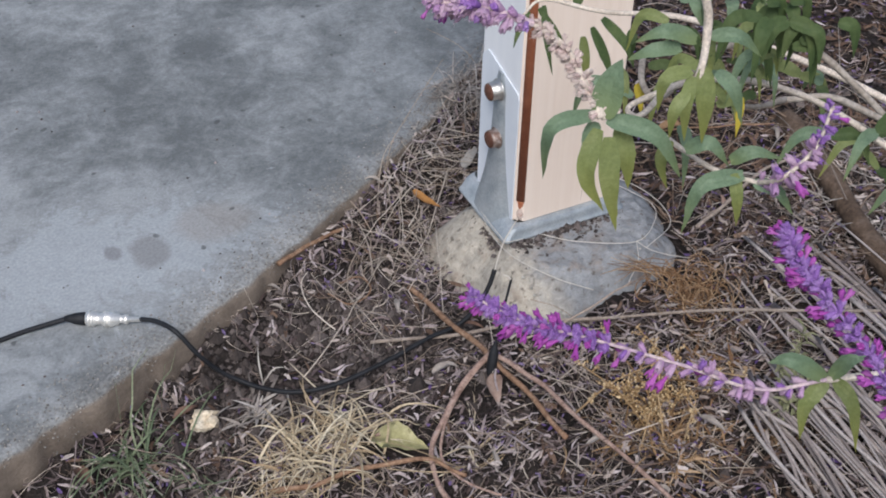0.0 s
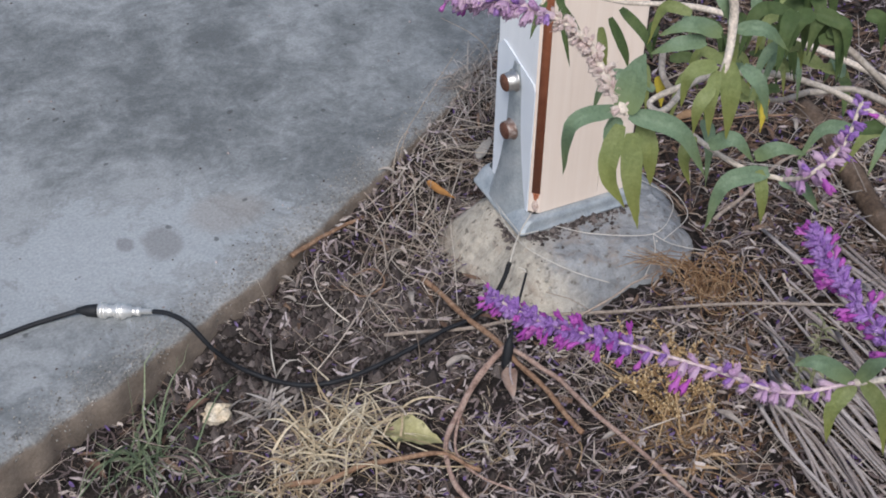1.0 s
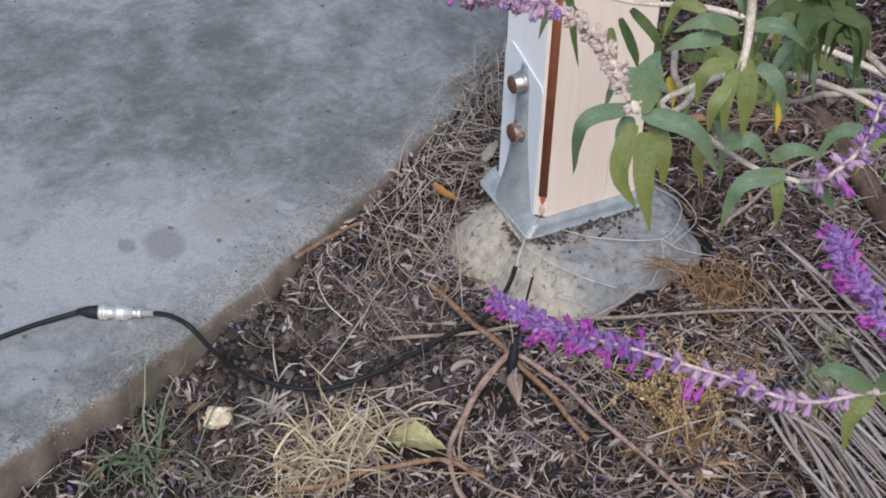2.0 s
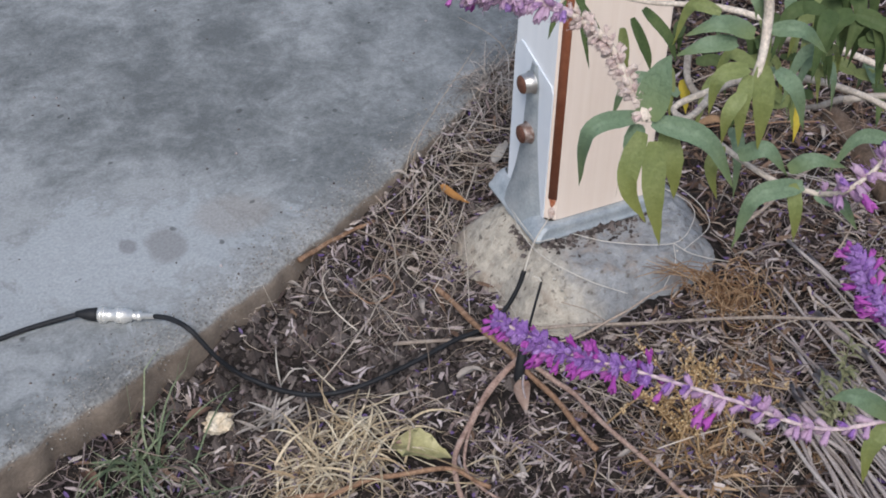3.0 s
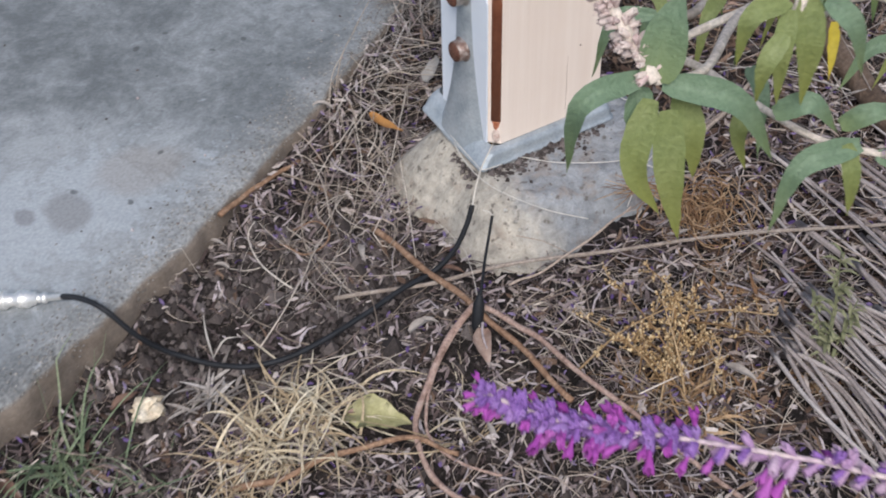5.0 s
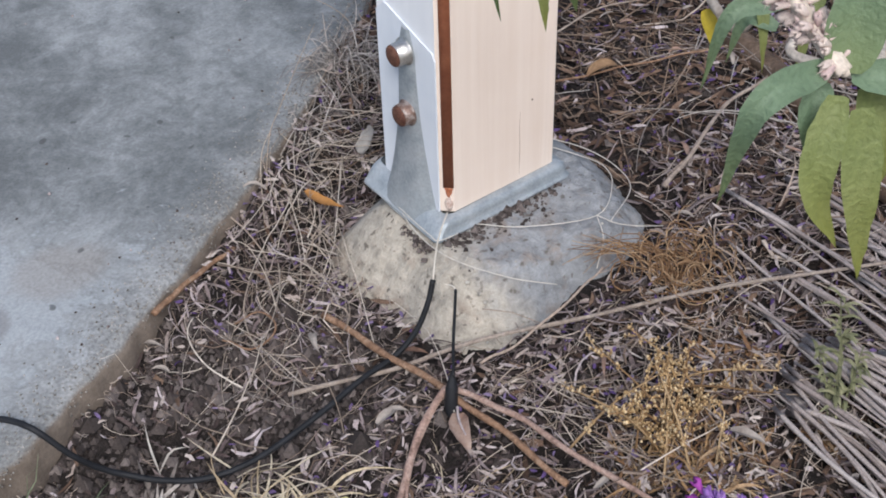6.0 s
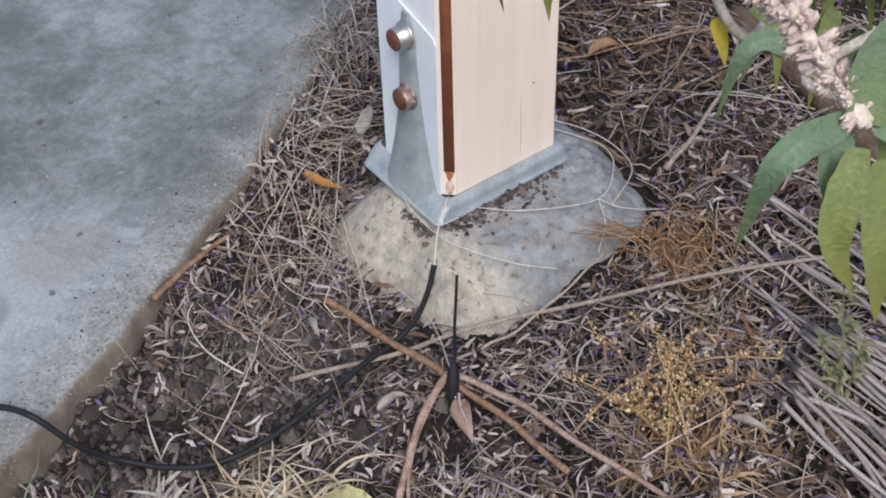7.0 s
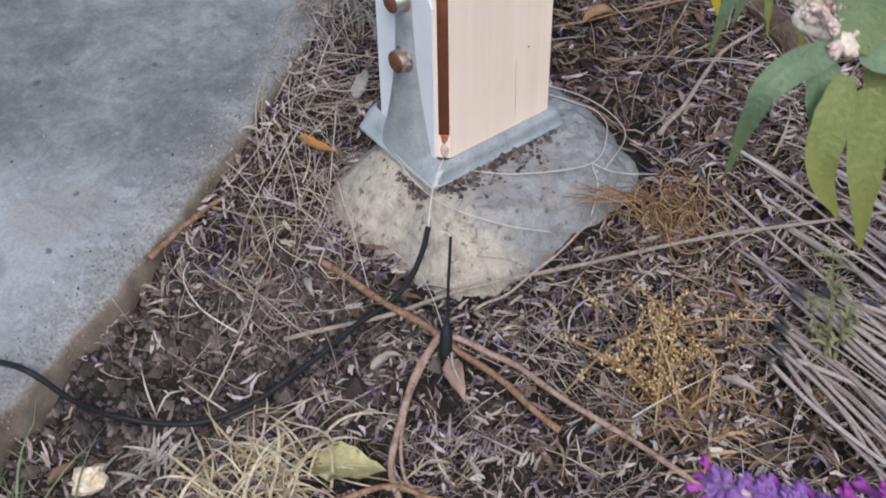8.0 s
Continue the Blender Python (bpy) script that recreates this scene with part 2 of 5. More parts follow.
M_CHIP = surface("mulch_chips", [(0.017, 0.012, 0.012), (0.036, 0.026, 0.025), (0.068, 0.051, 0.050), (0.135, 0.108, 0.106)], 90, 420, 0.9, 0.8, 0.001, vary="island")
M_PETAL = surface("fallen_petals", [(0.070, 0.036, 0.140), (0.140, 0.088, 0.235), (0.30, 0.24, 0.37)], 120, 400, 0.7, 0.2, 0.0004, vary="island", glow=0.2)
M_PALE = surface("pale_straw", [(0.30, 0.20, 0.11), (0.55, 0.455, 0.31), (0.76, 0.69, 0.54)], 60, 300, 0.7, 0.3, 0.0005, vary="object", glow=0.15)
M_GRASS = surface("green_grass", [(0.105, 0.150, 0.085), (0.19, 0.245, 0.145), (0.35, 0.39, 0.25)], 60, 300, 0.6, 0.2, 0.0005, vary="object", glow=0.25)
M_RUSSET = surface("russet_weed", [(0.13, 0.066, 0.034), (0.30, 0.175, 0.092), (0.54, 0.39, 0.24)], 60, 300, 0.8, 0.3, 0.0005, vary="object", glow=0.1)
M_GOLD = surface("golden_weed", [(0.17, 0.095, 0.050), (0.38, 0.240, 0.120), (0.62, 0.47, 0.29)], 60, 300, 0.8, 0.3, 0.0005, vary="object", glow=0.15)
M_TWIG = surface("brown_twig", [(0.14, 0.080, 0.050), (0.27, 0.160, 0.100), (0.40, 0.275, 0.19)], 110, 420, 0.75, 0.5, 0.0006)
M_PINKTWIG = surface("reddish_twig", [(0.20, 0.125, 0.100), (0.36, 0.245, 0.200), (0.49, 0.375, 0.32)], 110, 420, 0.75, 0.5, 0.0006)
M_STALK = surface("bleached_stalk", [(0.25, 0.205, 0.19), (0.41, 0.355, 0.335), (0.57, 0.51, 0.48)], 40, 300, 0.75, 0.4, 0.0005, vary="object")
M_STICK = surface("grey_brown_stick", [(0.20, 0.155, 0.125), (0.31, 0.255, 0.215), (0.40, 0.345, 0.30)], 60, 320, 0.8, 0.5, 0.0006)
M_BARK = surface("brown_bark", [(0.06, 0.040, 0.028), (0.12, 0.082, 0.058), (0.17, 0.125, 0.095)], 45, 220, 0.9, 0.9, 0.003)
M_BRANCH = surface("pale_branch_bark", [(0.27, 0.225, 0.185), (0.38, 0.335, 0.29), (0.48, 0.44, 0.40)], 50, 260, 0.8, 0.5, 0.001)
M_FUZZ = surface("woolly_sage_stem", [(0.50, 0.43, 0.36), (0.65, 0.57, 0.49), (0.74, 0.67, 0.59)], 90, 500, 0.9, 0.7, 0.0008)
M_LEAF = surface("sage_leaf", [(0.132, 0.202, 0.128), (0.165, 0.245, 0.152), (0.205, 0.285, 0.185)], 75, 600, 0.55, 0.8, 0.0008, spec=0.4, glow=0.22, grain=0.2)
M_OLIVE = surface("yellowing_sage_leaf", [(0.195, 0.240, 0.085), (0.232, 0.277, 0.104), (0.275, 0.315, 0.135)], 75, 600, 0.55, 0.8, 0.0008, spec=0.4, glow=0.28, grain=0.2)

def tip_yellow(m, colour):
    """Leaves that turn yellow from the hanging tip upwards."""
    nt = m.node_tree
    bsdf = nt.nodes["Principled BSDF"]
    src = bsdf.inputs["Base Color"].links[0].from_socket
    tc = nt.nodes.new("ShaderNodeTexCoord")
    sep = nt.nodes.new("ShaderNodeSeparateXYZ")
    nt.links.new(tc.outputs["Generated"], sep.inputs[0])
    f = math_node(nt, 'MULTIPLY', math_node(nt, 'SUBTRACT', 0.75, sep.outputs[2]), 1.1, True)
    col = mix_node(nt, 'MIX', f, src, colour)
    for node in nt.nodes:
        if node.type == 'BSDF_TRANSLUCENT':
            nt.links.new(col, node.inputs[0])
    nt.links.new(col, bsdf.inputs["Base Color"])


tip_yellow(M_OLIVE, (0.30, 0.31, 0.075))
tip_yellow(M_LEAF, (0.19, 0.245, 0.10))
# darker copy of the sage leaf, with shade put into its colour
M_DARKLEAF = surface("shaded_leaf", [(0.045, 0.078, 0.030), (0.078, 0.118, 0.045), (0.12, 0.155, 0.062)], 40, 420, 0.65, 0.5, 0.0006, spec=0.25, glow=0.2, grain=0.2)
M_YELLOW = surface("yellow_leaf", [(0.42, 0.33, 0.03), (0.58, 0.46, 0.06)], 40, 420, 0.6, 0.4, 0.0005, glow=0.25, grain=0.2)
M_FALLEN = surface("fallen_yellow_leaf", [(0.27, 0.25, 0.11), (0.40, 0.375, 0.185), (0.48, 0.44, 0.26)], 45, 350, 0.65, 0.4, 0.0006, glow=0.1, grain=0.25)
M_TANLEAF = surface("tan_leaf", [(0.17, 0.10, 0.052), (0.28, 0.175, 0.10)], 60, 350, 0.7, 0.4, 0.0006, grain=0.3)
M_ORANGE = surface("orange_leaf", [(0.30, 0.14, 0.04), (0.42, 0.21, 0.07)], 60, 350, 0.6, 0.4, 0.0006, grain=0.2)
M_PINKLEAF = surface("faded_pink_leaf", [(0.19, 0.115, 0.088), (0.32, 0.215, 0.17), (0.42, 0.325, 0.27)], 60, 350, 0.65, 0.4, 0.0006, grain=0.2)
M_WHITELEAF = surface("bleached_leaf", [(0.24, 0.205, 0.18), (0.37, 0.335, 0.305)], 60, 350, 0.75, 0.4, 0.0006, grain=0.25)
M_DARKBROWN = surface("dark_brown_leaf", [(0.07, 0.040, 0.028), (0.13, 0.075, 0.055), (0.19, 0.12, 0.09)], 60, 350, 0.75, 0.4, 0.0006, grain=0.3)
M_PAPER = surface("papery_leaf", [(0.42, 0.39, 0.35), (0.58, 0.55, 0.51)], 60, 350, 0.75, 0.4, 0.0006, grain=0.2, glow=0.2)
M_GOLDSEED = surface("golden_seed", [(0.26, 0.16, 0.080), (0.54, 0.37, 0.185), (0.78, 0.64, 0.42)], 60, 300, 0.8, 0.3, 0.0005, vary="island")
M_SEEDLING = surface("seedling_leaf", [(0.15, 0.155, 0.085), (0.23, 0.24, 0.13), (0.34, 0.33, 0.20)], 75, 600, 0.6, 0.5, 0.0006, vary="object", glow=0.2, grain=0.2)
M_CHUNK = surface("pale_wood_chunk", [(0.42, 0.31, 0.20), (0.62, 0.53, 0.40), (0.72, 0.66, 0.55)], 60, 300, 0.8, 0.6, 0.001)
M_PURPLE = surface("purple_velvet_calyx", [(0.26, 0.12, 0.42), (0.36, 0.19, 0.54), (0.47, 0.30, 0.63)], 150, 700, 0.85, 0.5, 0.0006, vary="object", glow=0.25, grain=0.25)
M_MAGENTA = surface("magenta_corolla", [(0.38, 0.06, 0.38), (0.50, 0.11, 0.50), (0.58, 0.20, 0.56)], 150, 700, 0.7, 0.4, 0.0005, vary="object", glow=0.3, grain=0.2)
M_BEIGE = surface("woolly_beige_calyx", [(0.62, 0.47, 0.46), (0.73, 0.60, 0.56), (0.80, 0.70, 0.63)], 150, 700, 0.9, 0.5, 0.0006, vary="object", glow=0.25, grain=0.2)
M_SPIKESTEM = surface("mauve_woolly_stem", [(0.46, 0.33, 0.42), (0.60, 0.47, 0.50), (0.68, 0.58, 0.55)], 60, 500, 0.9, 0.7, 0.0008)
M_FADED = surface("faded_pink_calyx", [(0.44, 0.25, 0.48), (0.56, 0.37, 0.56), (0.64, 0.49, 0.58)], 150, 700, 0.85, 0.5, 0.0006, vary="object", glow=0.25, grain=0.25)

# ---------------------------------------------------------------- mesh helpers
rng = np.random.default_rng(7)


class Acc:
    """Gathers vertices and faces of one mesh."""

    def __init__(self):
        self.v, self.f, self.n = [], [], 0

    def add(self, verts, faces):
        self.v.append(np.asarray(verts, float))
        self.f.extend([tuple(i + self.n for i in f) for f in faces])
        self.n += len(verts)
        return self

    def mesh(self, name, smooth=True):
        me = bpy.data.meshes.new(name)
        me.from_pydata(np.vstack(self.v).tolist(), [], self.f)
        if smooth:
            me.shade_smooth()
        me.update()
        return me


def thing(name, base, label, category, group=""):
    ob = new(name)
    ob.empty_display_size = 0.02
    ob.location = base
    return tagged(ob, label, category, group)


def part(name, data, material, parent, label=""):
    """One mesh object under a thing or a part; the mesh is in world coordinates."""
    me = data.mesh(name) if isinstance(data, Acc) else data
    if not me.materials:
        me.materials.append(material)
    ob = new(name, me)
    ob.parent = parent
    if parent.data is None:
        ob.location = -parent.location
    return tagged(ob, label)


def solo(name, data, material, label, category, group="", kind=""):
    me = data.mesh(name) if isinstance(data, Acc) else data
    if not me.materials:
        me.materials.append(material)
    return tagged(new(name, me), label, category, group, kind)


def spline(pts, n):
    """Catmull-Rom through the points, n samples."""
    p = np.asarray(pts, float)
    if len(p) == 2:
        return p[0] + np.linspace(0, 1, n)[:, None] * (p[1] - p[0])
    q = np.vstack([2 * p[0] - p[1], p, 2 * p[-1] - p[-2]])
    u = np.linspace(0, len(p) - 1 - 1e-9, n)
    i = u.astype(int)
    t = (u - i)[:, None]
    a, b, c, d = q[i], q[i + 1], q[i + 2], q[i + 3]
    return 0.5 * (2 * b + (c - a) * t + (2 * a - 5 * b + 4 * c - d) * t * t + (3 * b - a - 3 * c + d) * t ** 3)


def tube(path, radius, sides=6, cap=True):
    p = np.asarray(path, float)
    n = len(p)
    r = np.broadcast_to(np.asarray(radius, float), (n,))
    tan = np.gradient(p, axis=0)
    tan /= np.linalg.norm(tan, axis=1)[:, None] + 1e-12
    ref = np.array([0.31, 0.2, 0.93]) if abs(tan[:, 2]).mean() < 0.8 else np.array([1.0, 0.2, 0.1])
    u = np.cross(tan, ref)
    u /= np.linalg.norm(u, axis=1)[:, None] + 1e-12
    w = np.cross(tan, u)
    a = np.arange(sides) * 2 * np.pi / sides
    v = (p[:, None] + r[:, None, None] * (np.cos(a)[None, :, None] * u[:, None] + np.sin(a)[None, :, None] * w[:, None])).reshape(-1, 3)
    f = [(i * sides + j, i * sides + (j + 1) % sides, (i + 1) * sides + (j + 1) % sides, (i + 1) * sides + j) for i in range(n - 1) for j in range(sides)]
    if cap:
        f += [tuple(range(sides))[::-1], tuple((n - 1) * sides + j for j in range(sides))]
    return v, f


def blade(path, width, face, fold=0.15, across=3, profile=None, thick=0.0):
    """A leaf or grass blade along a path: face is the way its upper side looks."""
    p = np.asarray(path, float)
    n = len(p)
    s = np.linspace(0, 1, n)
    prof = profile(s) if profile else np.sin(np.pi * np.clip(0.06 + 0.94 * s, 0, 1) ** 0.75)
    tan = np.gradient(p, axis=0)
    tan /= np.linalg.norm(tan, axis=1)[:, None] + 1e-12
    side = np.cross(tan, np.asarray(face, float))
    side /= np.linalg.norm(side, axis=1)[:, None] + 1e-12
    up = np.cross(side, tan)
    q = np.linspace(-1, 1, across)
    half = (width / 2 * prof)[:, None]
    v = (p[:, None] + (half * q)[:, :, None] * side[:, None] + (half * fold * (np.abs(q) - 0.3))[:, :, None] * up[:, None]).reshape(-1, 3)
    f = [(i * across + j, i * across + j + 1, (i + 1) * across + j + 1, (i + 1) * across + j) for i in range(n - 1) for j in range(across - 1)]
    if thick:
        m = len(v)
        nrm = np.repeat(up, across, axis=0)
        v = np.vstack([v, v - thick * nrm])
        f = f + [tuple(i + m for i in g[::-1]) for g in f]
        rim = [i * across for i in range(n)] + [(n - 1) * across + j for j in range(1, across)] + [i * across + across - 1 for i in range(n - 2, -1, -1)] + [j for j in range(across - 2, 0, -1)]
        f += [(a, a + m, b + m, b) for a, b in zip(rim, rim[1:] + rim[:1])]
    return v, f


def box(lo, hi, bevel=0.003, seg=2):
    bm = bmesh.new()
    bmesh.ops.create_cube(bm, size=1)
    for v in bm.verts:
        v.co = Vector([(a + b) / 2 + c * (b - a) for a, b, c in zip(lo, hi, v.co)])
    if bevel:
        bmesh.ops.bevel(bm, geom=bm.edges[:], offset=bevel, segments=seg, affect='EDGES', profile=0.5)
    me = bpy.data.meshes.new("box")
    bm.to_mesh(me)
    bm.free()
    me.shade_smooth()
    return me


def lathe(profile, origin, axis, sides=20):
    """Rings of (distance along the axis, radius)."""
    ax = np.asarray(axis, float) / np.linalg.norm(axis)
    u = np.cross(ax, (0.2, 0.3, 0.9))
    u /= np.linalg.norm(u)
    w = np.cross(ax, u)
    a = np.arange(sides) * 2 * np.pi / sides
    ring = np.cos(a)[:, None] * u + np.sin(a)[:, None] * w
    v = np.vstack([np.asarray(origin) + d * ax + r * ring for d, r in profile])
    k = len(profile)
    f = [(i * sides + j, i * sides + (j + 1) % sides, (i + 1) * sides + (j + 1) % sides, (i + 1) * sides + j) for i in range(k - 1) for j in range(sides)]
    f += [tuple(range(sides))[::-1], tuple((k - 1) * sides + j for j in range(sides))]
    return v, f


# ---------------------------------------------------------------- the lie of the land
def slab_edge(x):
    x0 = np.clip(x, -0.85, 0.35)
    y = -0.104 + 0.504 * (x0 + 0.676) + 0.225 * (x0 + 0.676) * (x0 + 0.301)
    return y + (x - x0) * np.where(x < 0, 0.42, 0.75)


def edge_gap(x, y):
    """Metres from the slab's edge; above 0 in the bed."""
    return (slab_edge(x) - y) * 0.86


def soft_between(b, lo, hi, s=0.03):
    b = lo + s * np.log1p(np.exp(np.clip((b - lo) / s, -30, 30)))
    return hi - s * np.log1p(np.exp(np.clip((hi - b) / s, -30, 30)))


def bed(x, y):
    """Height of the planting bed, without its roughness."""
    z = soft_between(-0.05 + 0.25 * (0.89 * x - 0.45 * y), -0.10, 0.04)
    return z + (0.040 + 0.016 / (1 + np.exp(-(x + 0.42) / 0.04))) * np.exp(-(np.clip(edge_gap(x, y), 0, 1) / 0.05) ** 2)


def lumps(x, y):
    return 0.010 * np.sin(x * 31 + 2 * np.sin(y * 23)) * np.sin(y * 37 + 1.3 * np.sin(x * 29 + 1)) + 0.004 * np.sin(x * 97 + y * 61) * np.sin(y * 113 - x * 41)


FX, FY, FA, FB, FP = 0.067, 0.006, 0.133, 0.136, 3.8


def footing_r(x, y):
    dx, dy = (x - FX) / FA, (y - FY) / FB
    return (np.abs(dx) ** FP + np.abs(dy) ** FP) ** (1 / FP)


def by_footing(x, y):
    """1 close round the footing, where the soil has settled."""
    return np.clip((1.36 - footing_r(x, y)) / 0.22, 0, 1)


def ground(x, y):
    k = by_footing(x, y)
    return bed(x, y) + lumps(x, y) * (1 - 0.8 * k) - 0.004 * k


TOP_WAYS = np.vstack([spline(w, 40) for w in (
    [(-0.405, -0.008), (-0.378, -0.022), (-0.326, -0.068), (-0.24, -0.079), (-0.18, -0.072), (-0.105, -0.068), (-0.087, -0.073)],
    [(-0.131, 0.035), (-0.106, -0.146), (-0.090, -0.300)],
    [(-0.106, -0.146), (-0.073, -0.250), (-0.03, -0.50)],
    [(-0.106, -0.146), (-0.190, -0.198), (-0.238, -0.285)],
    [(-0.212, -0.030), (-0.068, -0.104), (0.199, -0.265), (0.32, -0.335)],
    [(-0.274, -0.181), (-0.249, -0.203), (-0.224, -0.231)],
    [(-0.128, -0.18), (-0.14, -0.21)],
    [(-0.446, -0.072), (-0.422, -0.062)])])


WAY_MORE = np.repeat([0.0065, -0.0015, -0.002, -0.002, -0.002, 0.004, 0.0, 0.004], 40)


def off_ways(p, gap):
    d = np.hypot(p[:, None, 0] - TOP_WAYS[None, :, 0], p[:, None, 1] - TOP_WAYS[None, :, 1])
    return bool((d.min(axis=0) > gap + WAY_MORE).all())


def bare(x, y):
    """1 where the soil lies open (the hollow by the kerb and the cable), 0 under thick litter."""
    hollow = np.exp(-(((x + 0.30) / 0.17) ** 2 + ((y + 0.03) / 0.10) ** 2) ** 2)
    patch = 0.5 + 0.5 * np.sin(x * 21 + 1.5 * np.sin(y * 17 + 2)) * np.sin(y * 26 + 1.2 * np.sin(x * 19))
    return np.clip(0.85 * hollow + 0.55 * patch ** 2, 0, 0.95)


def scatter(n, xs=(-0.75, 1.05), ys=(-0.70, 0.85), near=0.0, clear=1.02, wide=0.22):
    """Random spots of the bed, off the slab and off the footing; some thin out far around."""
    x, y = rng.uniform(*xs, n * 3), rng.uniform(*ys, n * 3)
    out = rng.random(n * 3) < wide
    x, y = np.where(out, rng.normal(0.25, 0.62, n * 3), x), np.where(out, rng.normal(-0.25, 0.62, n * 3), y)
    rim = np.minimum.reduce([x - xs[0], xs[1] - x, y - ys[0], ys[1] - y])
    fade = rng.random(n * 3) < np.clip(rim / (0.22 if wide else 0.02), 0, 1)
    ok = (edge_gap(x, y) > near) & (footing_r(x, y) > clear) & (fade | out)
    return x[ok][:n], y[ok][:n]


# ---------------------------------------------------------------- ground, slab, footing
def build_ground():
    def axis(lo, hi, step):
        fine = np.arange(lo, hi, step)
        grow = np.cumsum(step * 1.37 ** np.arange(1, 31))
        return np.concatenate([lo - grow[::-1], fine, fine[-1] + grow])
    gx, gy = axis(-0.75, 0.95, 0.0058), axis(-0.72, 0.75, 0.0058)
    X, Y = np.meshgrid(gx, gy)
    near = np.exp(-np.clip(np.hypot(X, Y) - 0.9, 0, None) * 2)
    Z = soft_between(-0.05 + 0.25 * (0.89 * np.clip(X, -2, 2) - 0.45 * np.clip(Y, -2, 2)), -0.10, 0.04)
    Z = Z + (0.040 + 0.016 / (1 + np.exp(np.clip(-(X + 0.42) / 0.04, -30, 30)))) * np.exp(-(np.clip(edge_gap(X, Y), 0, 1) / 0.05) ** 2) + near * (lumps(X, Y) * (1 - 0.8 * by_footing(X, Y)) + rng.normal(0, 0.0020, X.shape)) - 0.004 * by_footing(X, Y)
    Z = np.where(edge_gap(X, Y) < 0.004, np.minimum(Z, -0.014), Z)
    Z = np.where(edge_gap(X, Y) < -0.03, -0.16, Z)
    w = len(gx)
    f = [(j * w + i, j * w + i + 1, (j + 1) * w + i + 1, (j + 1) * w + i) for j in range(len(gy) - 1) for i in range(w - 1)]
    solo("ground", Acc().add(np.column_stack([X.ravel(), Y.ravel(), Z.ravel()]), f), M_SOIL, "dark crumbly garden soil of the planting bed", "ground", kind="structure")


def build_slab():
    xs = np.concatenate([np.linspace(-9, -0.95, 12), np.arange(-0.9, 0.7, 0.006), np.linspace(0.75, 9, 12)])
    ex, ey = xs, slab_edge(xs)
    tx, ty = np.gradient(ex), np.gradient(ey)
    k = np.hypot(tx, ty)
    nx, ny = -ty / k, tx / k
    hx, hy = np.full(len(xs), -0.50), np.full(len(xs), 0.866)
    wob = 0.0022 * np.sin(xs * 61) + 0.0018 * np.sin(xs * 143 + 1) + rng.normal(0, 0.0007, len(xs))
    prof = [(0.004, -0.30), (0.002, -0.12), (0.0, -0.05), (0.0, -0.016), (0.0018, -0.008), (0.006, -0.0025), (0.013, -0.0004), (0.05, 0), (0.2, 0), (0.7, 0), (2.5, 0), (9, 0)]
    rows = []
    for i, (o, z) in enumerate(prof):
        g = max(0.0, 1 - i / 8)
        rough = rng.normal(0, 0.0009, len(xs)) * (2 < i < 7)
        far = min(1.0, max(0.0, (o - 0.05) / 0.6))
        dx, dy = nx * (1 - far) + hx * far, ny * (1 - far) + hy * far
        rows.append(np.column_stack([ex + dx * (o + wob * g), ey + dy * (o + wob * g), np.full(len(xs), z) + rough * 0.8]))
    m = len(xs)
    f = [(i * m + j, i * m + j + 1, (i + 1) * m + j + 1, (i + 1) * m + j) for i in range(len(prof) - 1) for j in range(m - 1)]
    solo("pavement", Acc().add(np.vstack(rows), f), M_SLAB, "mottled grey concrete patio slab with a dirty worn edge", "pavement", kind="structure")
    acc = Acc()
    oct_f = [(0, 2, 4), (2, 1, 4), (1, 3, 4), (3, 0, 4), (2, 0, 5), (1, 2, 5), (3, 1, 5), (0, 3, 5)]
    oct_v = np.array([(1, 0, 0), (-1, 0, 0), (0, 1, 0), (0, -1, 0), (0, 0, 1), (0, 0, -1)], float)
    for _ in range(3800):
        x = rng.uniform(-0.85, 0.3)
        t = rng.beta(1.0, 2.4) * 0.075
        o, z = (0.001, -rng.uniform(0.002, 0.05)) if rng.random() < 0.3 else (t, -0.006 if t < 0.004 else (-0.0015 if t < 0.010 else 0.0))
        q = rng.uniform(0.0005, 0.0016)
        acc.add(oct_v * q * rng.uniform(0.6, 1.3, (6, 3)) + (x - 0.5 * o, float(slab_edge(x)) + 0.86 * o, z), oct_f)
    solo("exposed_aggregate", acc, M_AGG, "fine exposed aggregate along the slab edge", "aggregate", kind="stuff")


def footing_z(x, y, r):
    start = 0.60 + 0.24 * np.clip((x - FX) / FA, 0, 1)
    drop = np.clip((r - start) / 0.46, 0, 3) ** 1.25
    z = 0.0142 - 0.076 * drop + 0.0022 * np.sin(x * 67 + 1) * np.sin(y * 53) + 0.0007 * np.sin(x * 160) * np.sin(y * 190 + 2)
    rough = [noise.noise(Vector((a * 95, b * 95, 3.0))) * 0.0020 + noise.noise(Vector((a * 230, b * 230, 9.0))) * 0.0009 for a, b in zip(np.ravel(x), np.ravel(y))]
    return z + np.reshape(rough, np.shape(x))


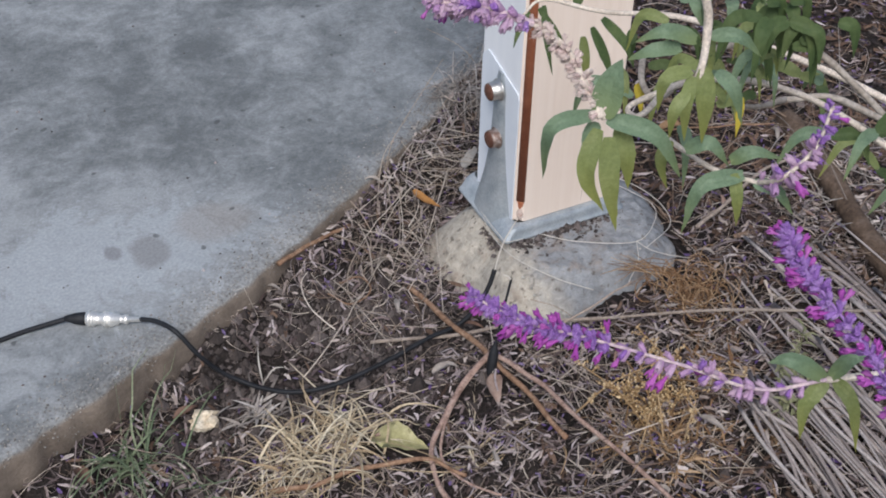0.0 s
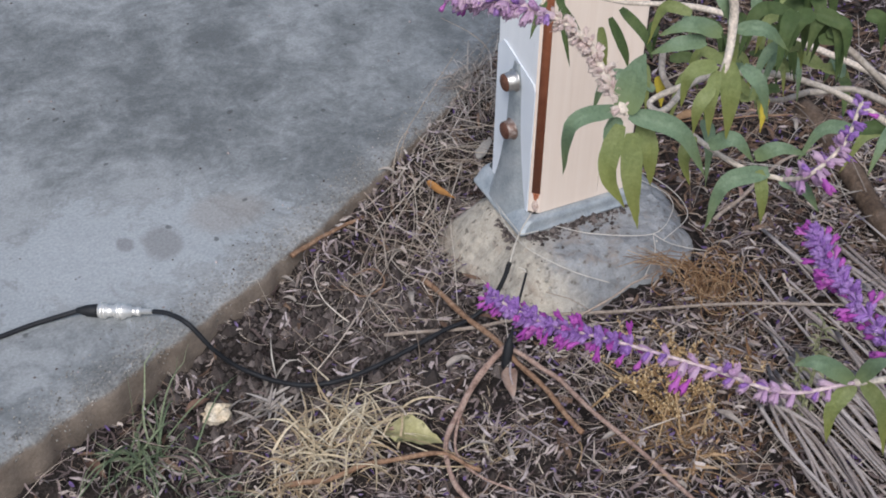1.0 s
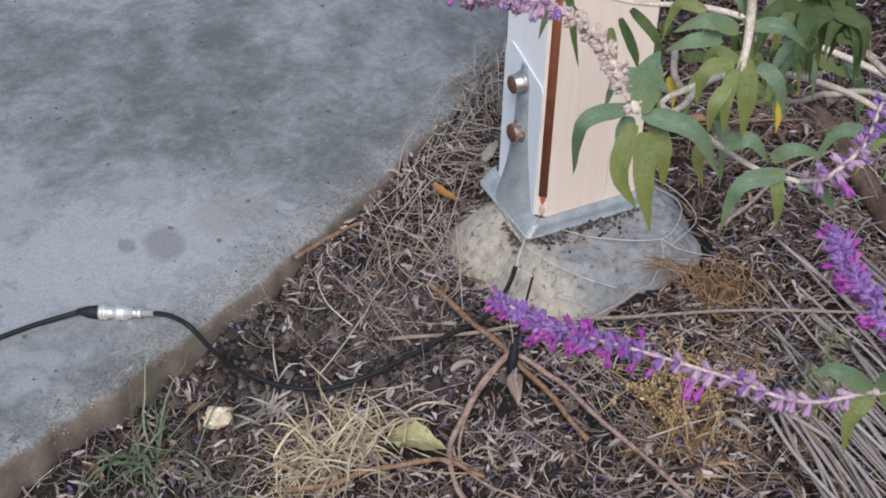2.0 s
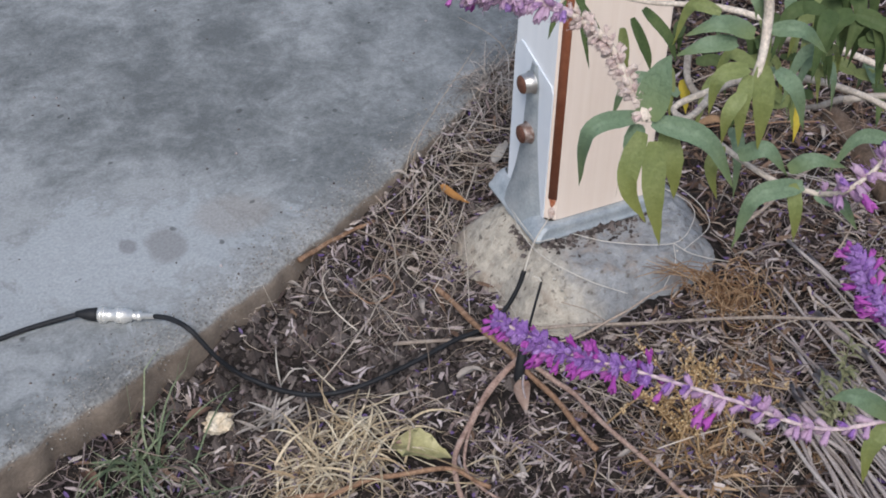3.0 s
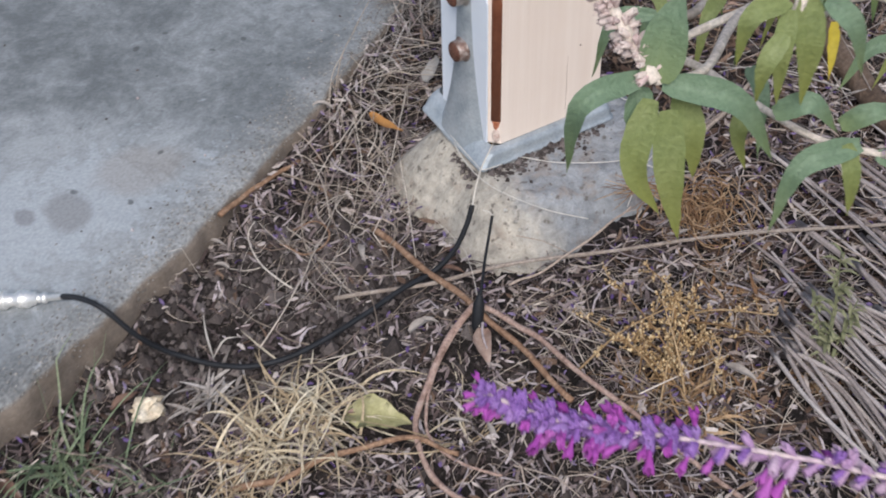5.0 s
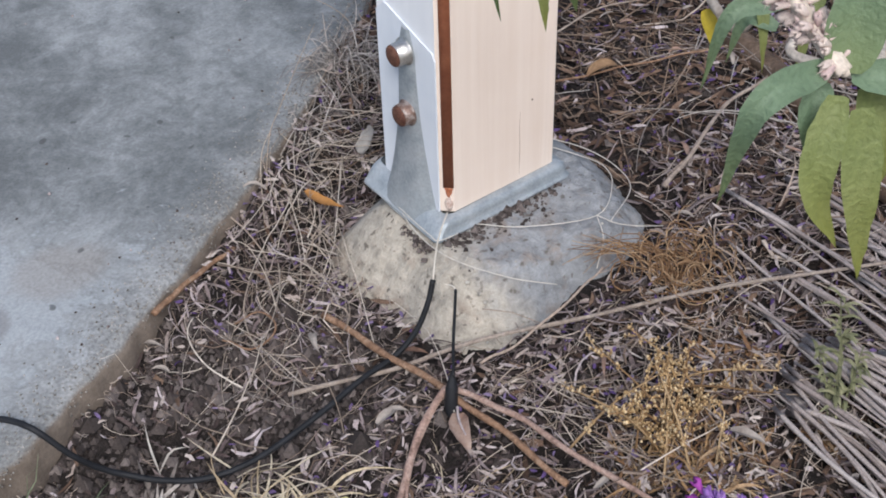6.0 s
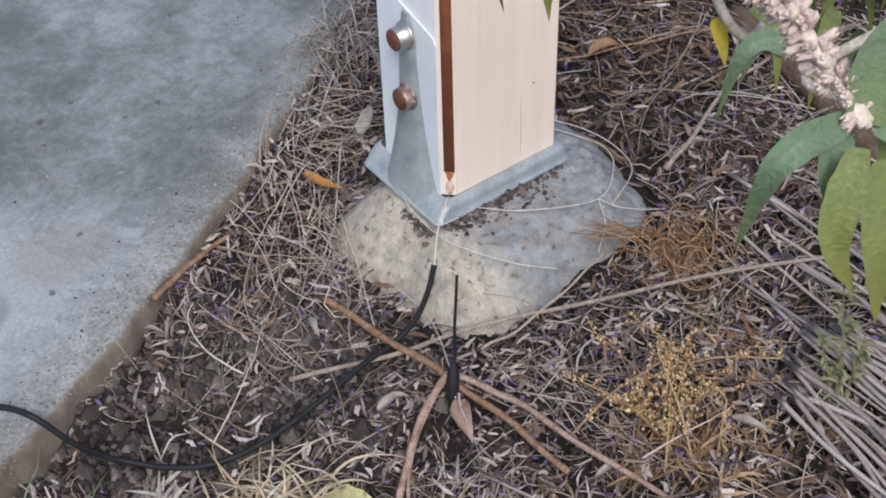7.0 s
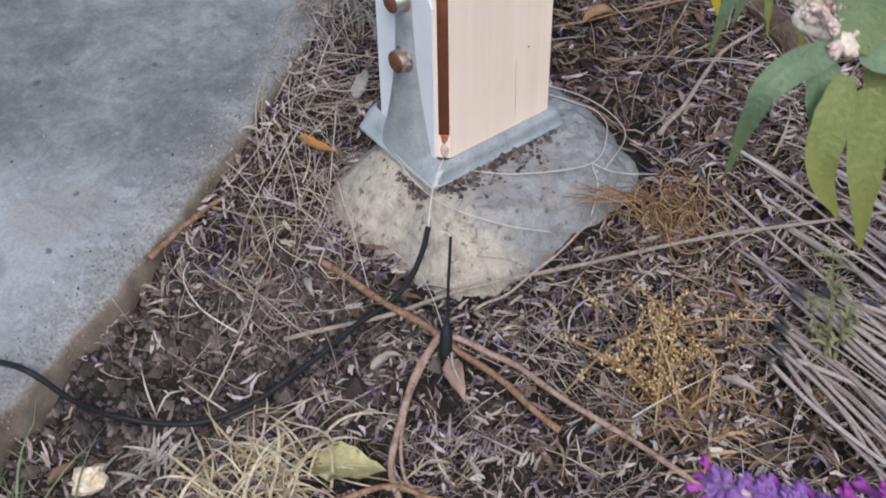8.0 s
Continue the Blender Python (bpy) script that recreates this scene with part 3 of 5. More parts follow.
def build_footing():
    rs = np.concatenate([np.linspace(0, 0.55, 12), np.linspace(0.57, 1.25, 52)])
    n = 300
    a = np.linspace(0, 2 * np.pi, n, endpoint=False)
    ca, sa = np.cos(a), np.sin(a)
    unit = 1 / (np.abs(ca) ** FP + np.abs(sa) ** FP) ** (1 / FP)
    lobes = 1 + 0.028 * np.sin(3 * a + 0.6) + 0.016 * np.sin(7 * a + 2) + 0.006 * np.sin(19 * a)
    v = []
    for r in rs:
        x, y = FX + FA * r * unit * lobes * ca, FY + FB * r * unit * lobes * sa
        v.append(np.column_stack([x, y, footing_z(x, y, r)]))
    f = [(i * n + j, i * n + (j + 1) % n, (i + 1) * n + (j + 1) % n, (i + 1) * n + j) for i in range(len(rs) - 1) for j in range(n)]
    foot = solo("concrete_footing", Acc().add(np.vstack(v), f), M_FOOT, "rough rounded concrete footing under the post", "footing")
    # soil and mortar crumbs lodged along the foot of the steel
    acc = Acc()
    oct_f = [(0, 2, 4), (2, 1, 4), (1, 3, 4), (3, 0, 4), (2, 0, 5), (1, 2, 5), (3, 1, 5), (0, 3, 5)]
    oct_v = np.array([(1, 0, 0), (-1, 0, 0), (0, 1, 0), (0, -1, 0), (0, 0, 1), (0, 0, -1)], float)
    for _ in range(620):
        along = rng.beta(1.0, 1.7)
        if rng.random() < 0.72:
            x, y = -0.014 + 0.17 * along, -0.0135 + 0.0045 * along - rng.gamma(1.2, 0.006)
        else:
            x, y = -0.0225 - 0.003 * along - rng.gamma(1.0, 0.0025), -0.008 + 0.11 * along
        q = rng.gamma(2.0, 0.0007) + 0.0004
        r = float(footing_r(np.array(x), np.array(y)))
        z = float(footing_z(np.array([x]), np.array([y]), r)[0])
        acc.add(oct_v * q * rng.uniform(0.5, 1.3, (6, 3)) + (x, y, z + 0.2 * q), oct_f)
    tagged(part("crevice_dirt", acc.mesh("crevice_dirt", False), M_CLOD, foot, "dark dirt crumbs along the steel plate"), kind="stuff")
    # pebbles cast into its face
    for _ in range(16):
        t = rng.uniform(2.6, 6.0)
        r = rng.uniform(0.62, 0.95)
        u = 1 / (abs(math.cos(t)) ** FP + abs(math.sin(t)) ** FP) ** (1 / FP)
        x, y = FX + FA * r * u * math.cos(t), FY + FB * r * u * math.sin(t)
        q = rng.uniform(0.0010, 0.0024)
        z = float(footing_z(np.array([x]), np.array([y]), r)[0])
        ball = lathe([(-q, 0.2 * q), (-0.6 * q, 0.8 * q), (0, q), (0.6 * q, 0.8 * q), (q, 0.2 * q)], (x, y, z + 0.1 * q), rng.normal(0, 1, 3), 8)
        part("pebble", Acc().add(*ball), M_PEBBLE, foot)


# ---------------------------------------------------------------- post
PW, PD, PC, PZ, PTOP = 0.140, 0.104, 0.011, 0.0335, 2.45


def build_post():
    post = thing("post", (0.07, 0.05, PZ), "tan and white painted wooden post in a steel base", "post")
    # body: a chamfer on the corner that carries the copper
    out = [(PC, 0), (PW - 0.002, 0), (PW, 0.002), (PW, PD - 0.002), (PW - 0.002, PD), (0.002, PD), (0, PD - 0.002), (0, PC)]
    zs = [PZ, PZ + 0.004, 0.1, 0.2, 0.3, 0.5, 1.0, PTOP]
    acc = Acc()
    n = len(out)
    verts = [(x, y, z) for z in zs for x, y in out]
    faces = [(i * n + j, i * n + (j + 1) % n, (i + 1) * n + (j + 1) % n, (i + 1) * n + j) for i in range(len(zs) - 1) for j in range(n)]
    faces += [tuple(range(n))[::-1], tuple((len(zs) - 1) * n + j for j in range(n))]
    acc.add(verts, faces)
    me = acc.mesh("timber", False)
    me.materials.append(M_TAN)
    me.materials.append(M_WHITE)
    for p in me.polygons:
        if p.normal.x < -0.9:
            p.material_index = 1
    part("timber", me, M_TAN, post)
    # strap: plate with a cut-off top, 3 mm thick
    shape = [(0.009, 0.034), (0.009, 0.212), (0.013, 0.219), (0.082, 0.2385), (0.088, 0.2385), (0.1005, 0.226), (0.1005, 0.034)]
    bm = bmesh.new()
    vs = [bm.verts.new((-0.0005, y, z)) for y, z in shape]
    face = bm.faces.new(vs)
    ext = bmesh.ops.extrude_face_region(bm, geom=[face])
    bmesh.ops.translate(bm, vec=(-0.0016, 0, 0), verts=[g for g in ext["geom"] if isinstance(g, bmesh.types.BMVert)])
    bmesh.ops.recalc_face_normals(bm, faces=bm.faces[:])
    me = bpy.data.meshes.new("strap")
    bm.to_mesh(me)
    bm.free()
    part("strap", me, M_STRAP, post, "pale bluish painted steel strap")
    # embossed bare rib that flares out into the base
    rows = []
    for t in np.linspace(0, 1, 26):
        z = 0.228 - t * 0.214
        wide = np.interp(z, (0.014, 0.030, 0.060, 0.100, 0.135, 0.170, 0.205, 0.228), (0.047, 0.040, 0.032, 0.0235, 0.0175, 0.0145, 0.0125, 0.006))
        out_x = 0.0045 + 0.0022 * min(1, t * 6) + 0.016 * np.clip((t - 0.55) / 0.45, 0, 1) ** 1.8
        c = 0.0525
        q = np.linspace(-1, 1, 9)
        rows.append(np.column_stack([-(0.0018 + (out_x - 0.0018) * (1 - np.abs(q) ** 4)), c + q * wide, np.full(9, z)]))
    acc = Acc().add(np.vstack(rows), [(i * 9 + j, i * 9 + j + 1, (i + 1) * 9 + j + 1, (i + 1) * 9 + j) for i in range(25) for j in range(8)])
    part("rib", acc, M_ZINC, post, "bare galvanised rib")
    # base: a pressed skirt with rounded corners, wider on the strap side
    loops = []
    for z, left, front, right in ((0.0150, 0.0215, 0.0125, 0.0140), (0.0158, 0.0225, 0.0135, 0.0150), (0.0172, 0.0225, 0.0135, 0.0150), (0.0186, 0.0212, 0.0122, 0.0137), (0.0200, 0.0190, 0.0108, 0.0125),
                                  (0.0262, 0.0150, 0.0102, 0.0118), (0.0300, 0.0118, 0.0094, 0.0110), (0.0322, 0.0085, 0.0078, 0.0090), (0.0332, 0.0050, 0.0050, 0.0060), (0.0336, 0.0, 0.0004, 0.0004)):
        ring = []
        for cx, cy, a0 in ((PW + right - 0.008, PD + 0.006, 0), (-left + 0.008, PD + 0.006, 90), (-left + 0.008, -front + 0.008, 180), (PW + right - 0.008, -front + 0.008, 270)):
            for k in range(7):
                a = radians(a0 + 15 * k)
                ring.append((cx + 0.008 * math.cos(a), cy + 0.008 * math.sin(a), z + 0.0005 * math.sin(37 * cx + 9 * a)))
        loops.append(ring)
    k = len(loops[0])
    skirt = Acc().add(np.vstack(loops), [(i * k + j, i * k + (j + 1) % k, (i + 1) * k + (j + 1) % k, (i + 1) * k + j) for i in range(len(loops) - 1) for j in range(k)])
    part("base_plate", skirt, M_ZINC, post, "dull galvanised steel post base")
    part("crack", Acc().add(*tube([(0.0935, -0.0001, 0.040), (0.0940, -0.0001, 0.075), (0.0932, -0.0001, 0.100), (0.0938, -0.0001, 0.118)], [0.0001, 0.0003, 0.0002, 0.0001], 4)), M_TWIG, post, "fine dark crack in the paint")
    part("nail_hole", Acc().add(*lathe([(0, 0.0011), (0.0004, 0.0009)], (0.109, 0.0001, 0.126), (0, -1, 0), 10)), M_RUST, post, "dark nail hole")
    for z, rusty, far in ((0.205, False, 0.003), (0.135, True, 0.0)):
        head = part("bolt", Acc().add(*lathe([(0, 0.0138), (0.0014, 0.0138), (0.0018, 0.0116), (0.0092 + far, 0.0114), (0.0108 + far, 0.0107)], (-0.0055, 0.050, z), (-1, 0, 0), 24)), M_RUSTZINC if rusty else M_STEEL, post, "rust-streaked bolt head" if rusty else "zinc-plated bolt head")
        part("bolt_end", Acc().add(*lathe([(0, 0.0109), (0.0012, 0.0105), (0.0028, 0.0078), (0.0034, 0.003)], (-0.0162 - far, 0.050, z), (-1, 0, 0), 24)), M_RUST, head, "rusty bolt end")
    # copper strip on the chamfer, bare and bright at its foot
    d = np.array([-1, -1, 0]) / math.sqrt(2)
    along = np.array([1, -1, 0]) / math.sqrt(2)
    mid = np.array([PC / 2, PC / 2, 0]) + along * 0.0018

    def strip(z0, z1, half, lift):
        vs = []
        for z in np.linspace(z0, z1, 8):
            for q in (-half, half):
                for h in (0.0002, lift):
                    vs.append(mid + along * q + d * h + np.array([0, 0, z]))
        fs = []
        for i in range(7):
            b, t = i * 4, i * 4 + 4
            fs += [(b + 1, b + 3, t + 3, t + 1), (b, b + 1, t + 1, t), (b + 3, b + 2, t + 2, t + 3)]
        fs += [(0, 2, 3, 1), (28, 29, 31, 30)]
        return Acc().add(vs, fs)
    copper = part("copper_strip", strip(0.064, PTOP - 0.01, 0.0053, 0.0012), M_COPPER, post, "brown weathered copper strip on the corner")
    drip = lathe([(0, 0.0006), (0.002, 0.0020), (0.005, 0.0032), (0.008, 0.0036), (0.0115, 0.0044), (0.0135, 0.0036)], mid + d * 0.0002 + np.array([0, 0, 0.0515]), (0, 0, 1), 14)
    dv = drip[0] + np.array([np.array(noise.noise_vector(Vector(p) * 300)) * 0.0011 for p in drip[0]])
    off = (dv - mid) @ d
    dv -= np.outer(off * 0.72, d)
    part("bare_end", Acc().add(dv, drip[1]), M_BRIGHT, copper, "bright bare copper end")
    # chalky flux left below the copper
    flux = lathe([(0, 0.0012), (0.004, 0.0034), (0.010, 0.0042), (0.016, 0.0030), (0.019, 0.0010)], mid + np.array([0, 0, 0.0340]), (0, 0, 1), 12)
    fv = flux[0] + np.array([np.array(noise.noise_vector(Vector(p) * 260)) * 0.0012 for p in flux[0]])
    fv -= np.outer(((fv - mid) @ d) * 0.80, d)
    part("flux_residue", Acc().add(fv, flux[1]), M_FLUX, post, "chalky pinkish residue below the copper")
    post.matrix_basis = Matrix.Rotation(radians(1.5), 4, 'Z') @ post.matrix_basis


# ---------------------------------------------------------------- cable, rod and wires
def build_cable():
    cable = thing("coax_cable", (-0.40, 0.03, -0.08), "thin black coaxial cable with a nickel plug on the slab", "cable")
    left = spline([(-1.25, -0.02, 0.0033), (-0.95, 0.045, 0.0033), (-0.72, 0.072, 0.0033), (-0.640, 0.081, 0.0033), (-0.600, 0.086, 0.0035), (-0.548, 0.083, 0.008)], 60)
    part("lead", Acc().add(*tube(left, 0.0030, 12)), M_CABLE, cable)
    right = spline([(-0.4775, 0.0495, 0.0085), (-0.472, 0.047, 0.0087), (-0.456, 0.030, 0.0135), (-0.441, 0.002, 0.016), (-0.420, -0.016, -0.017), (-0.3985, -0.0221, -0.0459), (-0.3800, -0.0301, -0.0598), (-0.3591, -0.0501, -0.0627), (-0.3282, -0.0750, -0.0592), (-0.2884, -0.0870, -0.0552), (-0.2426, -0.0869, -0.0497),
                    (-0.1927, -0.0809, -0.0438), (-0.1529, -0.0739, -0.0399), (-0.1200, -0.0699, -0.0399), (-0.1020, -0.0710, -0.0300), (-0.087, -0.073, -0.012), (-0.073, -0.071, 0.012), (-0.064, -0.067, 0.032)], 140)
    part("tail", Acc().add(*tube(right, 0.0029, 12)), M_CABLE, cable)
    a, b = np.array([-0.549, 0.083, 0.0085]), np.array([-0.472, 0.047, 0.0085])
    ax = (b - a) / np.linalg.norm(b - a)
    plug = part("plug", Acc().add(*lathe([(0.022, 0.0060), (0.024, 0.0082), (0.033, 0.0086), (0.035, 0.0070), (0.041, 0.0066), (0.043, 0.0088), (0.055, 0.0092), (0.0565, 0.0074), (0.061, 0.0072), (0.062, 0.0048), (0.067, 0.0046), (0.068, 0.0058), (0.072, 0.0058), (0.073, 0.0036), (0.087, 0.0034)], a, ax, 24)), M_NICKEL, cable, "nickel-plated screw plug")
    for s in (0.026, 0.0300, 0.0455, 0.0510):
        part("collar", Acc().add(*lathe([(s - 0.001, 0.0084), (s, 0.0098), (s + 0.0022, 0.0098), (s + 0.003, 0.0084)], a, ax, 24)), M_NICKEL, plug)
    part("boot", Acc().add(*lathe([(-0.002, 0.0032), (0.004, 0.0046), (0.010, 0.0068), (0.021, 0.0080), (0.023, 0.0070)], a, ax, 20)), M_CABLE, cable, "black rubber boot")
    part("inner_core", Acc().add(*tube(spline([(-0.064, -0.067, 0.030), (-0.049, -0.050, 0.041), (-0.030, -0.030, 0.044), (-0.004, -0.008, 0.046)], 20), 0.00085, 8)), M_INSUL, cable, "cream inner insulation")

    rod = thing("black_lead", (-0.114, -0.159, -0.05), "short black wire with a heat-shrink sleeve stuck in the soil", "wire")
    part("wire", Acc().add(*tube(spline([(-0.107, -0.158, 0.005), (-0.085, -0.128, 0.012), (-0.065, -0.103, 0.020), (-0.050, -0.084, 0.024)], 20), 0.0015, 8)), M_CABLE, rod)
    part("sleeve", Acc().add(*lathe([(0, 0.0022), (0.004, 0.0048), (0.012, 0.0062), (0.030, 0.0058), (0.040, 0.0030), (0.045, 0.0018)], (-0.117, -0.166, -0.036), (0.012, 0.012, 0.042), 16)), M_CABLE, rod)
    part("bare_tip", Acc().add(*tube(spline([(-0.050, -0.084, 0.024), (-0.051, -0.080, 0.027), (-0.056, -0.075, 0.028)], 8), 0.0007, 6)), M_WIRE, rod, "bare bright wire end")

    w = thing("tie_wire", (0.050, -0.060, 0.020), "pale thin wire looped round the post foot", "wire")
    for pts in ([(0.000, 0.118, 0.022), (-0.018, 0.085, 0.021), (-0.022, 0.045, 0.021), (-0.022, 0.000, 0.021), (-0.020, -0.014, 0.021), (0.002, -0.017, 0.021)],
                [(-0.015, 0.070, 0.018), (-0.026, 0.030, 0.018), (-0.028, -0.012, 0.017), (-0.020, -0.052, 0.019), (0.010, -0.094, 0.013), (0.050, -0.114, -0.003)],
                [(0.026, -0.017, 0.021), (0.061, -0.050, 0.022), (0.129, -0.079, 0.021), (0.175, -0.050, 0.019), (0.190, -0.020, 0.018), (0.180, 0.010, 0.019), (0.160, 0.045, 0.021)],
                [(0.130, -0.079, 0.021), (0.140, -0.096, 0.017), (0.160, -0.108, 0.011), (0.185, -0.118, 0.005)],
                [(0.137, -0.092, 0.019), (0.192, -0.060, 0.013), (0.206, -0.020, 0.011), (0.196, 0.020, 0.015), (0.170, 0.060, 0.019)],
                [(0.129, -0.080, 0.021), (0.119, -0.102, 0.011), (0.096, -0.120, -0.003)]):
        part("strand", Acc().add(*tube(spline(pts, 40), 0.00054, 6)), M_WIRE, w)


build_ground()
build_slab()
build_footing()
build_post()
build_cable()


# ---------------------------------------------------------------- litter on the bed
def lying(x, y, ang, length, lift, arch=0.0, bend=0.0, n=5, follow=0.7):
    """A path that lies on the bed."""
    s = np.linspace(-0.5, 0.5, n)
    a = ang + bend * s
    px, py = x + length * s * np.cos(a), y + length * s * np.sin(a)
    z = ground(px, py)
    z = follow * z + (1 - follow) * z.max() + lift + arch * (1 - 4 * s * s)
    return np.column_stack([px, py, z])


def build_litter():
    # crumbs
    acc = Acc()
    x, y = scatter(10000)
    hx, hy = scatter(5000, (-0.50, -0.08), (-0.16, 0.10), wide=0)
    x, y = np.concatenate([x, hx]), np.concatenate([y, hy])
    oct_v = np.array([(1, 0, 0), (-1, 0, 0), (0, 1, 0), (0, -1, 0), (0, 0, 1), (0, 0, -1), ], float)
    oct_f = [(0, 2, 4), (2, 1, 4), (1, 3, 4), (3, 0, 4), (2, 0, 5), (1, 2, 5), (3, 1, 5), (0, 3, 5)]
    size = rng.gamma(1.7, 0.0014, len(x)) + 0.0008
    z = ground(x, y)
    for i in range(len(x)):
        acc.add(oct_v * size[i] * rng.uniform(0.55, 1.3, (6, 3)) + (x[i], y[i], z[i] + size[i] * 0.25), oct_f)
    solo("soil_crumbs", acc.mesh("soil_crumbs", False), M_CLOD, "loose dark brown soil crumbs on the bed", "soil", kind="stuff")
    # curled leaf scraps
    for count, mat, name, label, wid, lo, hi in ((15500, M_BITS, "leaf_litter", "curled brown and grey leaf scraps on the soil", 0.0030, 0.007, 0.030),
                                                 (9000, M_CHESTNUT, "brown_leaf_litter", "chestnut leaf scraps behind the post and under the sage, dark to stand in for shade", 0.0048, 0.010, 0.032),
                                                 (4400, M_PETAL, "fallen_petals", "small fallen violet petals among the litter", 0.0026, 0.004, 0.010),
                                                 (6800, M_SCRAP, "pale_leaf_litter", "bleached narrow leaf scraps scattered over the litter", 0.0029, 0.006, 0.019)):
        acc = Acc()
        x, y = scatter(count)
        for i in range(len(x)):
            ln = rng.uniform(lo, hi)
            # dark scraps gather, pale ones thin out, where the bush's shade would fall
            if mat is M_CHESTNUT:
                if rng.random() > 1 / (1 + math.exp(-(x[i] - 0.14 + 0.25 * y[i]) * 22)) + (0.45 if y[i] < -0.17 and x[i] > -0.12 else 0.12):
                    continue
            elif rng.random() < bare(x[i], y[i]) * (0.85 if mat in (M_SCRAP, M_PETAL) else 0.5) or (x[i] > 0.15 and y[i] > -0.06 and rng.random() < (1.0 if mat is M_SCRAP else 0.55 if mat is M_BITS else 0.0)):
                continue
            top = 0.006 if mat in (M_SCRAP, M_PETAL) else 0.0
            p = lying(x[i], y[i], rng.uniform(0, 6.28), ln, (0.0 if mat is M_CHESTNUT else top) + rng.uniform(0.001, 0.009), rng.uniform(-0.06, 0.06) * ln, rng.normal(0, 0.10 if mat is M_SCRAP else 0.45), 4, 0.55)
            if mat is M_SCRAP:
                p += rng.normal(0, 0.0008, p.shape)
            if not off_ways(p, 0.004):
                continue
            acc.add(*blade(p, wid * rng.uniform(0.6, 1.5), (rng.normal(0, 0.6), rng.normal(0, 0.6), 1), rng.uniform(-0.7, 0.8) * (0.5 if mat is M_SCRAP else 1), 3, (lambda s, c=rng.uniform(0.25, 1.0), e=rng.uniform(0.0, 0.7): np.clip(np.minimum(c + 3 * s, e + 3 * (1 - s)), 0, 1)) if rng.random() < 0.5 else None))
        solo(name, acc, mat, label, "litter", kind="stuff")
    # mulch chips: flat angular slivers
    acc = Acc()
    x, y = scatter(6200)
    for i in range(len(x)):
        l, w, h = rng.uniform(0.003, 0.010), rng.uniform(0.0015, 0.0045), rng.uniform(0.001, 0.0030)
        m = Euler(rng.normal(0, 1, 3) * (0.5, 0.5, 3)).to_matrix()
        v = np.array([(sx * l / 2, sy * w / 2, sz * h / 2) for sx in (-1, 1) for sy in (-1, 1) for sz in (-1, 1)]) * rng.uniform(0.6, 1.25, (8, 3))
        c = np.array([x[i], y[i], float(ground(x[i], y[i])) + rng.uniform(0, 0.006)])
        acc.add(v @ np.array(m).T + c, [(0, 1, 3, 2), (4, 6, 7, 5), (0, 4, 5, 1), (2, 3, 7, 6), (0, 2, 6, 4), (1, 5, 7, 3)])
    ob = solo("mulch_chips", acc.mesh("mulch_chips", False), M_CHIP, "dark angular bark mulch chips on the bed", "mulch", kind="stuff")
    # broken stems
    for count, mat, name, label, r0, lo, hi, top in ((4600, M_GREY, "stem_litter", "broken grey-brown dry stems on the soil", 0.0007, 0.02, 0.09, 0.013),
                                                    (3300, M_STRAW, "straw_litter", "scattered straw-coloured dry grass stems", 0.00055, 0.03, 0.13, 0.018)):
        acc = Acc()
        x, y = scatter(count)
        for i in range(len(x)):
            ln = lo + (hi - lo) * rng.beta(1.4, 3)
            p = lying(x[i], y[i], rng.uniform(0, 6.28), ln, rng.uniform(0.0015, top), rng.normal(0, 0.08) * ln, rng.normal(0, 1.3), 5, 0.45)
            p[:, 2] += np.linspace(-1, 1, 5) * rng.normal(0, 0.09) * ln
            inside = edge_gap(p[:, 0], p[:, 1]) > -0.012
            if not inside.all() or rng.random() < max(bare(x[i], y[i]), 0.8 * (x[i] > 0.16 and y[i] > -0.06)) or not off_ways(p, 0.005):
                continue
            acc.add(*tube(p, r0 * rng.gamma(3.0, 0.33) * np.linspace(1.15, 0.6, 5), 3, False))
        solo(name, acc, mat, label, "litter", kind="stuff")
    # fine fibres and rootlets
    acc = Acc()
    x, y = scatter(7000)
    for i in range(len(x)):
        ln = rng.uniform(0.008, 0.045)
        p = lying(x[i], y[i], rng.uniform(0, 6.28), ln, rng.uniform(0.001, 0.013), rng.normal(0, 0.12) * ln, rng.normal(0, 2.2), 5, 0.4)
        p[:, 2] += np.linspace(-1, 1, 5) * rng.normal(0, 0.15) * ln
        if rng.random() < max(bare(x[i], y[i]) * 0.2, 0.65 * (x[i] > 0.15 and y[i] > -0.06)) or edge_gap(p[:, 0], p[:, 1]).min() < -0.008 or not off_ways(p, 0.004):
            continue
        acc.add(*tube(p, rng.uniform(0.0002, 0.00045), 3, False))
    solo("fibre_litter", acc, M_STRAW, "fine pale fibres and rootlets over the soil", "litter", kind="stuff")
    # grit and specks on the slab
    acc = Acc()
    x, y = rng.uniform(-1.1, 0.3, 900), rng.uniform(-0.2, 1.1, 900)
    for a, b in zip(x, y):
        g = edge_gap(a, b)
        if g > -0.01 or rng.random() > (0.9 if g > -0.08 else 0.22):
            continue
        s = rng.uniform(0.0006, 0.0021)
        acc.add(oct_v * s * rng.uniform(0.6, 1.5, (6, 3)) + (a, b, s * 0.4), oct_f)
    solo("grit", acc, M_BITS, "dark grit and bits on the slab", "grit", kind="stuff")


